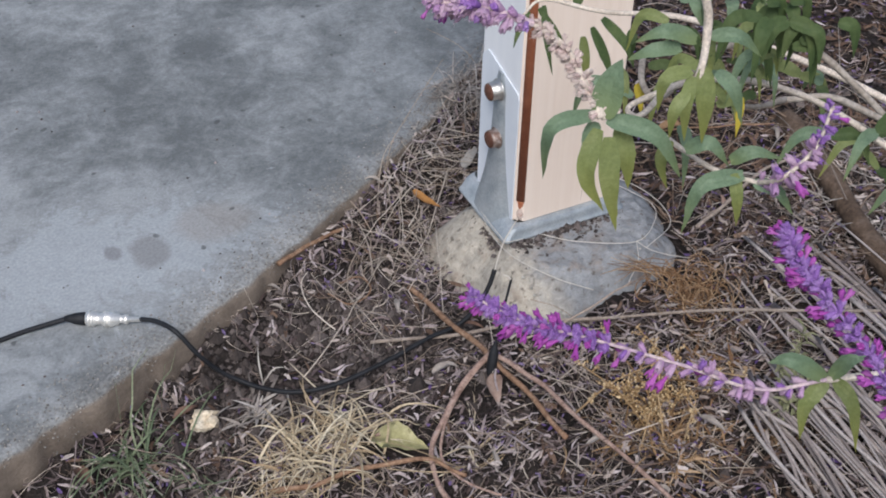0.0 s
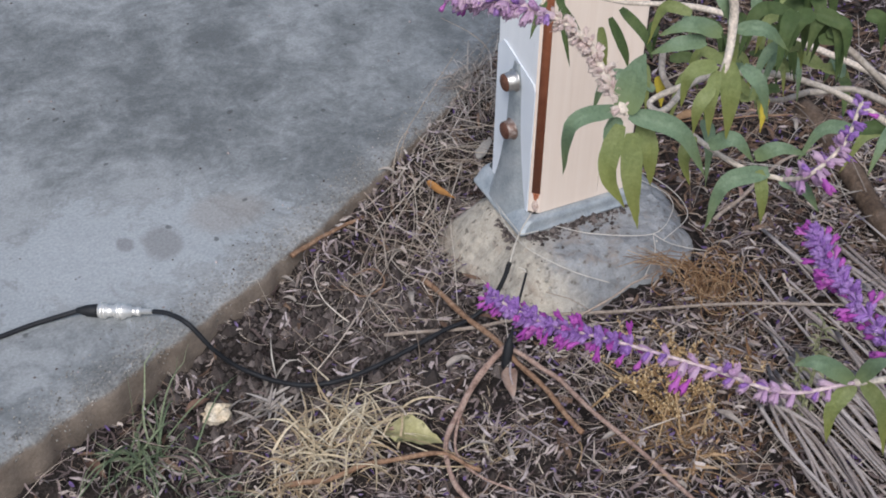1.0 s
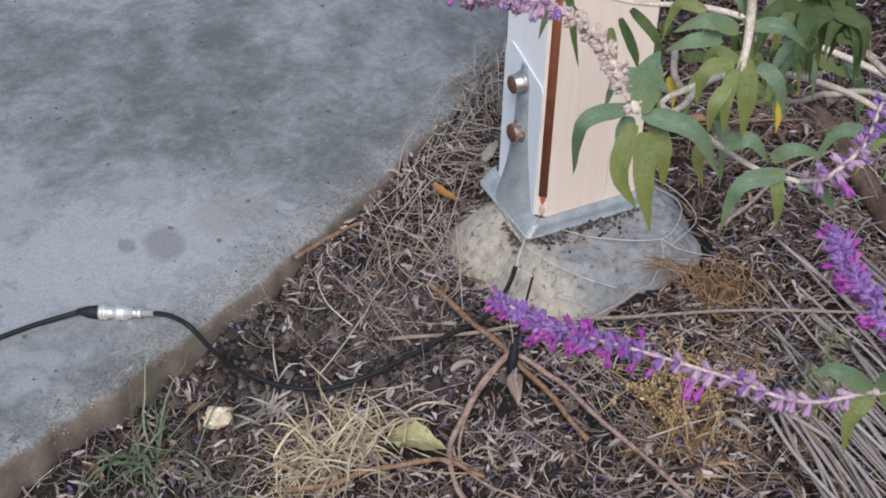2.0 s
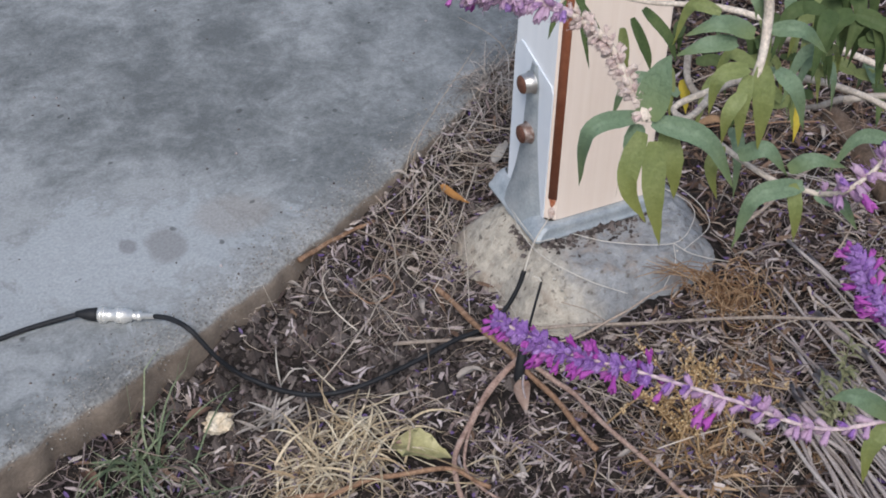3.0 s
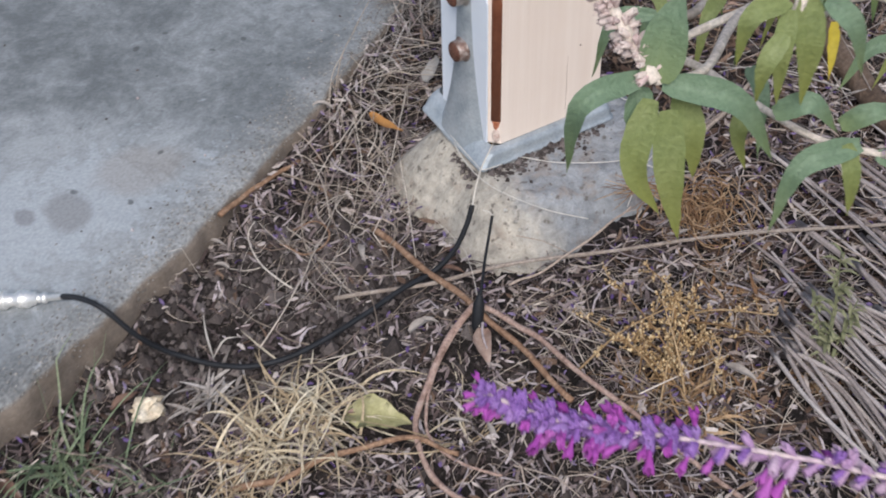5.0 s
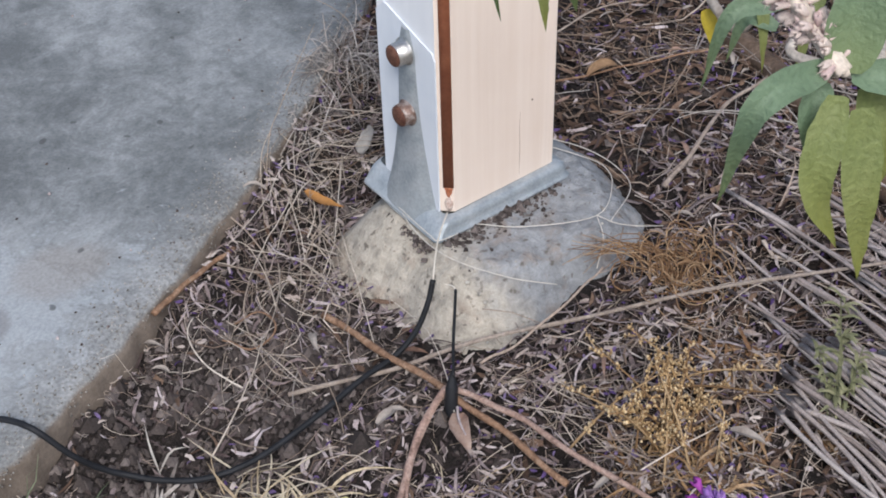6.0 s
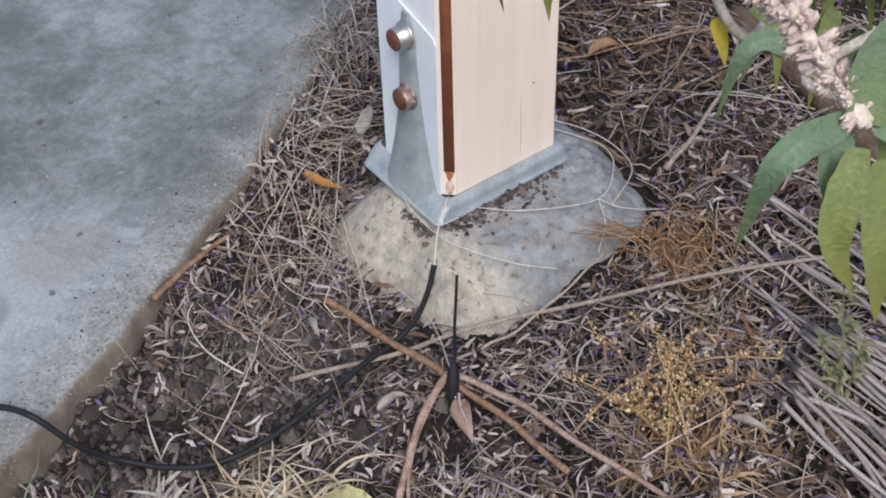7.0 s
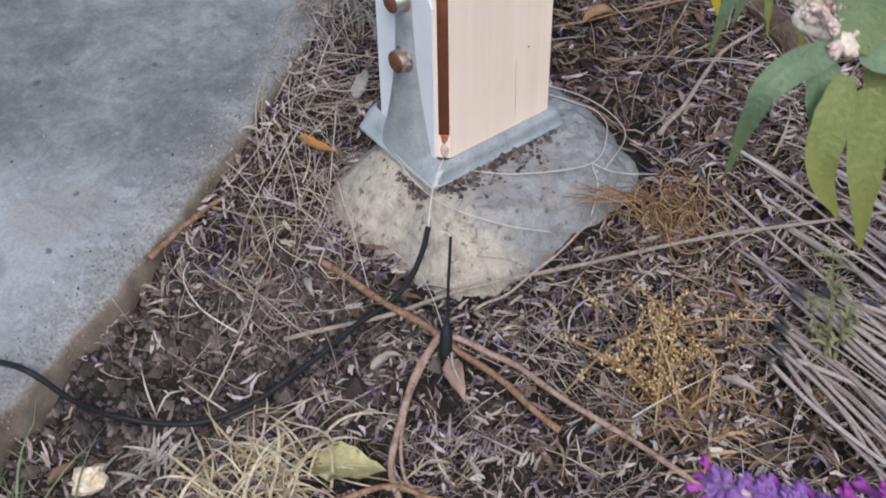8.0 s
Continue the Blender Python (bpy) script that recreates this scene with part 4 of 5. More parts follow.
def grass_path(x, y, z, ang, length, rise, fall, n=8):
    s = np.linspace(0, 1, n)
    out = length * (s - 0.25 * fall * s * s)
    px, py = x + out * np.cos(ang), y + out * np.sin(ang)
    pz = z + length * (rise * s - (rise + 0.05) * fall * s * s)
    gz = np.where((edge_gap(px, py) > 0), ground(px, py), 0.0) + 0.002
    return np.column_stack([px, py, np.maximum(pz, gz)])


def tuft(name, label, spot, count, mat, reach, rise, fall, wide, kind_of, spread=0.02, angles=(0, 6.28), flat=True, category="grass", lift=0.0, over=0.012, clear=False):
    x0, y0 = spot
    z0 = float(ground(x0, y0))
    t = thing(name, (x0, y0, z0), label, category)
    for _ in range(count):
        x, y = rng.normal(x0, spread), rng.normal(y0, spread)
        ang = rng.uniform(*angles)
        ln = rng.uniform(*reach)
        p = grass_path(x, y, float(ground(x, y)) + lift * rng.random(), ang, ln, rng.uniform(*rise), rng.uniform(*fall))
        w = rng.normal(0, 0.26 if flat else 0.15) * ln * np.linspace(0, 1, len(p)) ** 2
        p[:, 0] += -np.sin(ang) * w
        p[:, 1] += np.cos(ang) * w
        if footing_r(p[:, 0], p[:, 1]).min() < 0.94 or edge_gap(p[:, 0], p[:, 1]).min() < -over or (clear and not off_ways(p, 0.005)):
            continue
        if flat:
            data = Acc().add(*blade(p, wide * rng.uniform(0.6, 1.3), (rng.normal(0, .5), rng.normal(0, .5), 1), 0.5, 3, lambda s: (1 - s ** 2.2) * 0.9 + 0.1))
        else:
            data = Acc().add(*tube(p, wide / 2 * rng.uniform(0.4, 1.25) * np.linspace(1.2, 0.5, len(p)), 4, False))
        part(kind_of, data, mat, t)
    return t


def build_tufts():
    tuft("grass_tuft", "green grass tuft growing beside the slab edge", (-0.532, -0.100), 52, M_GRASS, (0.05, 0.15), (0.7, 1.5), (0.6, 1.0), 0.0026, "blade", 0.014, (0, 6.28), over=0.012)
    tuft("grass_tuft", "sparse green grass on the soil", (-0.462, -0.130), 26, M_GRASS, (0.03, 0.10), (0.2, 0.6), (0.5, 1.0), 0.0018, "blade", 0.035, (3.0, 7.2))
    tuft("straw_tuft", "pale cream dry grass tuft lying on the soil", (-0.322, -0.165), 190, M_PALE, (0.03, 0.085), (0.4, 1.2), (0.5, 0.95), 0.0025, "blade", 0.030, (0.0, 6.28), lift=0.024)
    tuft("straw_tuft", "tan dry grass tuft lying on the soil", (-0.390, -0.190), 100, M_PALE, (0.02, 0.07), (0.3, 0.8), (0.5, 0.95), 0.0018, "blade", 0.026, (0.0, 6.28), lift=0.012)
    tuft("straw_wisp", "pale forked wisp of dry grass on the soil", (-0.185, -0.262), 20, M_PALE, (0.04, 0.12), (0.25, 0.5), (0.4, 0.9), 0.0021, "blade", 0.012, (0.0, 3.6))
    tuft("edge_grass", "grey dead grass clump hanging at the slab edge", (0.095, 0.336), 290, M_BLADE_GREY, (0.04, 0.12), (0.6, 1.4), (0.8, 1.3), 0.0013, "blade", 0.026, (0, 6.28), over=0.06)
    tuft("edge_grass", "thin grey grass along the slab edge", (0.000, 0.262), 90, M_BLADE_GREY, (0.03, 0.09), (0.3, 0.9), (0.7, 1.2), 0.0011, "blade", 0.022, (0, 6.28), over=0.02)
    tuft("dead_grass", "tangle of dead straw stems beside the footing", (-0.010, 0.205), 150, M_CULM, (0.04, 0.20), (0.06, 0.42), (0.4, 1.0), 0.0011, "stem", 0.055, (2.8, 6.6), False, clear=True)
    tuft("dead_grass", "tangle of dead straw stems in front of the footing", (-0.165, 0.075), 110, M_CULM, (0.03, 0.18), (0.06, 0.36), (0.4, 1.0), 0.0011, "stem", 0.060, (0, 6.28), False, clear=True)
    tuft("dead_grass", "loose dry grass under the twigs", (-0.03, -0.22), 150, M_BLADE_STRAW, (0.04, 0.16), (0.06, 0.3), (0.4, 1.0), 0.0013, "stem", 0.09, (0, 6.28), False, clear=True)
    tuft("dead_grass", "sparse dead grass in the soil hollow", (-0.24, 0.00), 26, M_BLADE_GREY, (0.04, 0.15), (0.06, 0.4), (0.4, 1.0), 0.0012, "stem", 0.07, (0, 6.28), False, clear=True)
    tuft("dry_grass", "low brown dry grass behind the post", (0.36, 0.13), 230, M_BLADE_BROWN, (0.06, 0.22), (0.10, 0.6), (0.4, 1.0), 0.0015, "stem", 0.13, (0, 6.28), False, clear=True)
    tuft("dry_grass", "straw-coloured dry grass under the sage", (0.44, -0.10), 170, M_BLADE_GREY, (0.06, 0.22), (0.10, 0.6), (0.4, 1.0), 0.0014, "stem", 0.12, (0, 6.28), False, clear=True)
    tuft("dry_grass", "dry grass beside the stalk sheaf", (0.12, -0.32), 130, M_BLADE_STRAW, (0.04, 0.16), (0.06, 0.4), (0.4, 1.0), 0.0013, "stem", 0.10, (0, 6.28), False, clear=True)
    tuft("dry_grass", "golden dry grass round the foot of the weed", (-0.004, -0.338), 110, M_GOLD, (0.02, 0.07), (0.2, 0.9), (0.5, 1.0), 0.0022, "blade", 0.030, (0, 6.28))
    tuft("dry_grass", "rusty curled dead blades at the foot of the golden weed", (0.020, -0.372), 80, M_RUSSET, (0.02, 0.06), (0.2, 0.9), (0.5, 1.0), 0.0034, "blade", 0.034, (0, 6.28))
    tuft("dry_grass", "rusty curled dead blades beside the stalk sheaf", (0.112, -0.295), 46, M_RUSSET, (0.015, 0.045), (0.3, 0.9), (0.5, 1.0), 0.0040, "blade", 0.020, (0, 6.28))
    # two lone culms that lean out over the slab
    for pts in ([(-0.115, 0.175, -0.05), (-0.072, 0.232, 0.015), (-0.035, 0.262, 0.037), (0.047, 0.318, 0.080)], [(0.131, 0.350, -0.04), (0.131, 0.376, 0.012), (0.112, 0.400, 0.040), (0.085, 0.455, 0.045)],
                [(-0.122, 0.165, -0.05), (-0.088, 0.222, 0.006), (-0.058, 0.248, 0.022)]):
        solo("grass_culm", Acc().add(*tube(spline(pts, 18), np.linspace(0.0008, 0.0004, 18), 5)), M_CULM, "thin dry grass culm leaning over the slab", "grass", "lone culms")
    # long pale culms thrown across the litter
    for i in range(64):
        x, y = rng.uniform(-0.30, 0.06), rng.uniform(-0.10, 0.24)
        if edge_gap(x, y) < 0.05 or footing_r(x, y) < 1.15 or rng.random() < 0.8 * float(bare(x, y)):
            continue
        p = lying(x, y, rng.choice([-0.45, 0.75, 1.6]) + rng.normal(0, 0.35), rng.uniform(0.07, 0.22), rng.uniform(0.012, 0.026), rng.normal(0.004, 0.006), rng.normal(0, 0.55), 14, 0.3)
        kink = rng.integers(4, 11)
        p[kink:, :2] += np.linspace(0, 1, 14 - kink)[:, None] * rng.normal(0, 0.016, 2)
        if edge_gap(p[:, 0], p[:, 1]).min() < -0.01 or footing_r(p[:, 0], p[:, 1]).min() < 0.97:
            continue
        solo("grass_culm", Acc().add(*tube(p, np.linspace(0.0008, 0.00045, 14) * rng.uniform(0.65, 1.2), 5)), M_CULM, "long pale grass culm lying across the litter", "grass", "long culms")


def build_long_stems():
    t = thing("dead_grass", (-0.10, 0.12, float(ground(-0.10, 0.12))), "long bleached grass stems draped from the slab edge to the footing", "grass")
    starts = [(-0.03, 0.20), (-0.09, 0.155), (-0.15, 0.115), (-0.06, 0.12)]
    for i in range(46):
        bx, by = starts[i % 4]
        x, y = bx + rng.normal(0, 0.028), by + rng.normal(0, 0.022)
        ang = rng.choice([-2.1, -1.6, -0.55, 0.9, 2.6], p=[0.3, 0.25, 0.2, 0.15, 0.1]) + rng.normal(0, 0.22)
        ln = rng.uniform(0.07, 0.20)
        p = lying(x + 0.4 * ln * math.cos(ang), y + 0.4 * ln * math.sin(ang), ang, ln, rng.uniform(0.010, 0.026), rng.uniform(0.0, 0.010), rng.normal(0, 0.4), 14, 0.5)
        k = rng.integers(4, 11)
        p[k:, :2] += np.linspace(0, 1, 14 - k)[:, None] * rng.normal(0, 0.014, 2)
        if edge_gap(p[:, 0], p[:, 1]).min() < -0.006 or footing_r(p[:, 0], p[:, 1]).min() < 0.98 or not off_ways(p, 0.002):
            continue
        part("stem", Acc().add(*tube(p, np.linspace(0.0009, 0.0004, 14) * rng.uniform(0.5, 1.1), 5)), M_CULM, t)


def build_weeds():
    # russet tangle
    x0, y0 = 0.135, -0.165
    w = thing("russet_weed", (x0, y0, float(ground(x0, y0))), "tangled russet dead weed beside the footing", "weed")
    for _ in range(100):
        a = rng.uniform(0, 6.28)
        c = np.array([x0 + 0.02, y0 - 0.02, float(bed(x0, y0)) + 0.025]) + rng.normal(0, 1, 3) * (0.022, 0.022, 0.008)
        r = rng.uniform(0.010, 0.030)
        t = np.linspace(0, rng.uniform(1.5, 4), 8)
        p = c + np.column_stack([r * np.cos(a + t), r * np.sin(a + t), 0.4 * r * np.sin(t * 1.3 + a)])
        part("stem", Acc().add(*tube(p, rng.uniform(0.0004, 0.0008), 4, False)), M_RUSSET, w)
    for _ in range(24):
        end = (rng.normal(0.092, 0.016), rng.normal(-0.115, 0.014), 0.014 + rng.uniform(0, 0.02))
        p = spline([(x0 + rng.normal(0, .02), y0 + rng.normal(0, .02), 0.012), (0.115 + rng.normal(0, .01), -0.135 + rng.normal(0, .01), 0.028), end], 8)
        part("root", Acc().add(*tube(p, np.linspace(0.0008, 0.0003, 8), 4, False)), M_RUSSET, w)
    # golden weed with seed heads
    seed_v = np.array([(1, 0, 0), (-1, 0, 0), (0, 1, 0), (0, -1, 0), (0, 0, 1.5), (0, 0, -1.5)])
    seed_f = [(0, 2, 4), (2, 1, 4), (1, 3, 4), (3, 0, 4), (2, 0, 5), (1, 2, 5), (3, 1, 5), (0, 3, 5)]
    for x0, y0, label, n, hgt in ((-0.002, -0.326, "golden dry weed with small seed heads", 17, 0.100), (0.050, -0.300, "small golden dry weed", 6, 0.075)):
        z0 = float(ground(x0, y0))
        w = thing("golden_weed", (x0, y0, z0), label, "weed", "golden weeds")
        heads = Acc()
        for _ in range(n):
            a, l = rng.uniform(-0.9, 3.3), rng.uniform(0.02, 0.090)
            tip = np.array([x0 + l * math.cos(a), y0 + l * math.sin(a), z0 + rng.uniform(0.4, 1.0) * hgt])
            base = np.array([x0 + rng.normal(0, 0.026), y0 + rng.normal(0, 0.026), z0])
            p = spline([base, base * 0.55 + tip * 0.45 + (0, 0, 0.014), tip], 10)
            sprig = part("sprig", Acc().add(*tube(p, np.linspace(0.0014, 0.0008, 10), 4, False)), M_GOLD, w)
            for _ in range(9):
                i = rng.integers(2, 10)
                q = p[i] + rng.normal(0, 1, 3) * (0.0075, 0.0075, 0.003) + (0, 0, 0.008)
                part("branchlet", Acc().add(*tube(spline([p[i], (p[i] + q) / 2 - (0, 0, 0.002), q], 5), np.linspace(0.0008, 0.0005, 5), 3, False)), M_GOLD, sprig)
                for k in np.linspace(0.25, 1.0, 6):
                    s = rng.uniform(0.0008, 0.0018)
                    heads.add(seed_v * s * rng.uniform(0.7, 1.3, (6, 1)) + p[i] + (q - p[i]) * k + rng.normal(0, 0.0011, 3), seed_f)
        tagged(part("seed_head", heads, M_GOLDSEED, w, "pale tiny seed heads"), kind="stuff")
    # green seedling among the stalks
    x0, y0 = 0.103, -0.413
    z0 = float(ground(x0, y0))
    w = thing("seedling", (x0, y0, z0), "wispy grey-green seedling with a reddish foot among bleached stalks", "weed")
    for tx, ty, h in ((0.168, -0.350, 0.085), (0.150, -0.372, 0.065), (0.135, -0.360, 0.050), (0.165, -0.385, 0.055)):
        p = spline([(x0, y0, z0), ((x0 + tx) / 2 + 0.004, (y0 + ty) / 2, z0 + 0.6 * h), (tx, ty, z0 + h)], 12)
        st = part("stem", Acc().add(*tube(p, np.linspace(0.0013, 0.0006, 12), 5)), M_SEEDLING, w)
        for k in range(24):
            q = p[rng.integers(3, 12)]
            a, l = rng.uniform(0, 6.28), rng.uniform(0.008, 0.020)
            o = np.array([math.cos(a), math.sin(a), 0.0])
            part("leaf", Acc().add(*blade(spline([q, q + l * 0.5 * o + (0, 0, 0.3 * l), q + l * o + (0, 0, 0.1 * l)], 5), 0.0038, (0, 0, 1), 0.4, 3)), M_SEEDLING, st)
    for k in range(22):
        a = rng.uniform(0, 6.28)
        p = grass_path(x0 + rng.normal(0, 0.008), y0 + rng.normal(0, 0.008), z0, a, rng.uniform(0.012, 0.035), rng.uniform(0.3, 0.9), 0.8, 6)
        part("dead_leaf", Acc().add(*blade(p, 0.0034, (0, 0, 1), 0.5, 3)), M_RUSSET, w, "dry reddish foot leaf")


def build_twigs():
    def on_bed(pts, lift):
        return [(x, y, float(bed(x, y)) + lift + dz) for x, y, dz in pts]
    for name, label, pts, r0, r1, mat in (
            ("twig", "long straight brown twig lying on the soil", [(-0.131, 0.035, 0.006), (-0.118, -0.06, 0.012), (-0.106, -0.146, 0.016), (-0.096, -0.225, 0.012), (-0.090, -0.300, 0.006)], 0.0037, 0.0030, M_TWIG),
            ("twig", "reddish forked twig across the brown twig", [(-0.106, -0.146, 0.022), (-0.085, -0.195, 0.018), (-0.073, -0.250, 0.014), (-0.055, -0.36, 0.010), (-0.03, -0.50, 0.006)], 0.0031, 0.0024, M_PINKTWIG),
            ("twig", "reddish curved twig running down the bed", [(-0.106, -0.146, 0.022), (-0.150, -0.165, 0.016), (-0.190, -0.198, 0.010), (-0.222, -0.232, 0.008), (-0.238, -0.285, 0.006), (-0.225, -0.34, 0.004)], 0.0036, 0.0029, M_PINKTWIG),
            ("twig", "reddish curved twig running down the bed", [(-0.106, -0.146, 0.024), (-0.162, -0.176, 0.014), (-0.205, -0.222, 0.010), (-0.218, -0.27, 0.006), (-0.185, -0.33, 0.004)], 0.0020, 0.0014, M_PINKTWIG),
            ("stick", "long grey-tan stalk lying past the footing", [(-0.212, -0.030, 0.005), (-0.135, -0.072, 0.008), (-0.068, -0.104, 0.014), (0.014, -0.152, 0.016), (0.097, -0.203, 0.018), (0.199, -0.265, 0.016), (0.32, -0.335, 0.012)], 0.0024, 0.0018, M_STICK),
            ("stick", "thin curved tan stem over the footing foot", [(-0.060, -0.135, 0.010), (-0.02, -0.150, 0.022), (0.045, -0.150, 0.034), (0.085, -0.140, 0.030)], 0.0014, 0.0010, M_STRAW),
            ("twig", "orange-brown twig at the slab edge", [(-0.284, 0.092, 0.018), (-0.227, 0.126, 0.003), (-0.165, 0.150, -0.004)], 0.0034, 0.0024, M_TWIG),
            ("root", "brown curled root on the soil", [(-0.40, -0.195, 0.004), (-0.355, -0.215, 0.012), (-0.300, -0.222, 0.014), (-0.235, -0.245, 0.010), (-0.205, -0.285, 0.004)], 0.0034, 0.0024, M_TWIG),
            ("root", "thin orange-brown root curled on the soil", [(-0.232, 0.062, 0.010), (-0.216, 0.040, 0.016), (-0.192, 0.036, 0.018), (-0.176, 0.054, 0.018), (-0.188, 0.074, 0.016), (-0.212, 0.072, 0.012)], 0.0011, 0.0008, M_TWIG),
            ("stick", "bent grey stick behind the sage", [(0.215, -0.085, 0.012), (0.270, -0.070, 0.018), (0.340, -0.040, 0.016), (0.42, -0.03, 0.01)], 0.0028, 0.0018, M_STICK),
            ("stick", "thin straight stem behind the post", [(0.235, 0.145, 0.02), (0.33, 0.085, 0.022), (0.42, 0.04, 0.018)], 0.0014, 0.0009, M_TWIG),
            ("stick", "thin straight stem behind the post", [(0.27, 0.21, 0.02), (0.38, 0.19, 0.03), (0.50, 0.11, 0.02)], 0.0014, 0.0009, M_STICK)):
        p = spline(on_bed(pts, r0 + 0.006), 40)
        p[:, :2] += 0.0012 * np.sin(np.linspace(0, 19, 40))[:, None]
        rad = np.linspace(r0, r1, 40) * (1 + 0.07 * np.sin(np.linspace(0, 40, 40)))
        solo(name, Acc().add(*tube(p, rad, 8)), mat, label, "twig", "twigs")
    log = spline(on_bed([(0.455, 0.06, 0.0), (0.440, 0.0, 0.006), (0.414, -0.09, 0.010), (0.380, -0.21, 0.006), (0.36, -0.34, 0.0)], 0.008), 40)
    solo("fallen_branch", Acc().add(*tube(log, 0.015 * (1 + 0.10 * np.sin(np.linspace(0, 17, 40))), 14)), M_BARK, "thick brown bark-covered branch lying on the bed", "branch")
    # bleached stalks in a loose sheaf
    bases = []
    for bow in (0.010, -0.012, 0.003, 0.018):
        me = Acc().add(*tube(spline([(0, 0, 0), (0.33, bow, 0.004), (0.66, bow * 0.8, 0.002), (1, 0, -0.002)], 16), np.linspace(0.0021, 0.0014, 16) * (1 + 0.12 * (np.arange(16) % 5 == 2)), 6)).mesh("stalk")
        me.materials.append(M_STALK)
        bases.append(me)
    for i in range(96):
        k = i / 61 if i < 62 else 0.0
        if i < 62:
            sx, sy = 0.195 + 0.16 * k + rng.normal(0, 0.016), -0.095 - 0.10 * k + rng.normal(0, 0.02)
            cut = rng.choice([0.0, 0.25, 0.45, 0.6]) + rng.uniform(0, 0.14)
        else:
            sx, sy = rng.uniform(0.085, 0.190), -0.335 + rng.normal(0, 0.012)
            cut = rng.uniform(0, 0.12)
        ex, ey = sx - 0.052 * (sy + 0.60) / 0.5 + rng.normal(0, 0.016), -0.60 + 0.02 * rng.normal()
        sx, sy = sx + (ex - sx) * cut, sy + (ey - sy) * cut
        z0, z1 = float(bed(sx, sy)) + rng.uniform(0.004, 0.026), float(bed(ex, ey)) + rng.uniform(0.010, 0.040)
        d = Vector((ex - sx, ey - sy, z1 - z0))
        rot = d.to_track_quat("X", "Z").to_matrix().to_4x4()
        ob = new("stalk", bases[i % 4])
        g = rng.uniform(0.55, 1.35)
        ob.matrix_world = Matrix.Translation((sx, sy, z0)) @ rot @ Matrix.Diagonal((d.length, g, g, 1))
        tagged(ob, "bleached straight dry stalk in a loose sheaf", "stalk", "sheaf of stalks")


def fallen_leaf(name, label, spot, ang, length, width, mat, lift=0.008, curl=0.2, fold=0.3, cat="leaf", tilt=(0, 0, 1)):
    p = lying(spot[0], spot[1], ang, length, lift, curl * length, 0.3, 10, 0.0)
    v, f = blade(p, width, tilt, fold, 7, None, 0.0005)
    h = len(v) // 2
    rum = np.array([noise.noise_vector(Vector(q) * 90) for q in v[:h]]) * width * 0.10 + np.array([noise.noise_vector(Vector(q) * 260) for q in v[:h]]) * width * 0.05
    solo(name, Acc().add(v + np.vstack([rum, rum]), f), mat, label, cat, "fallen leaves")


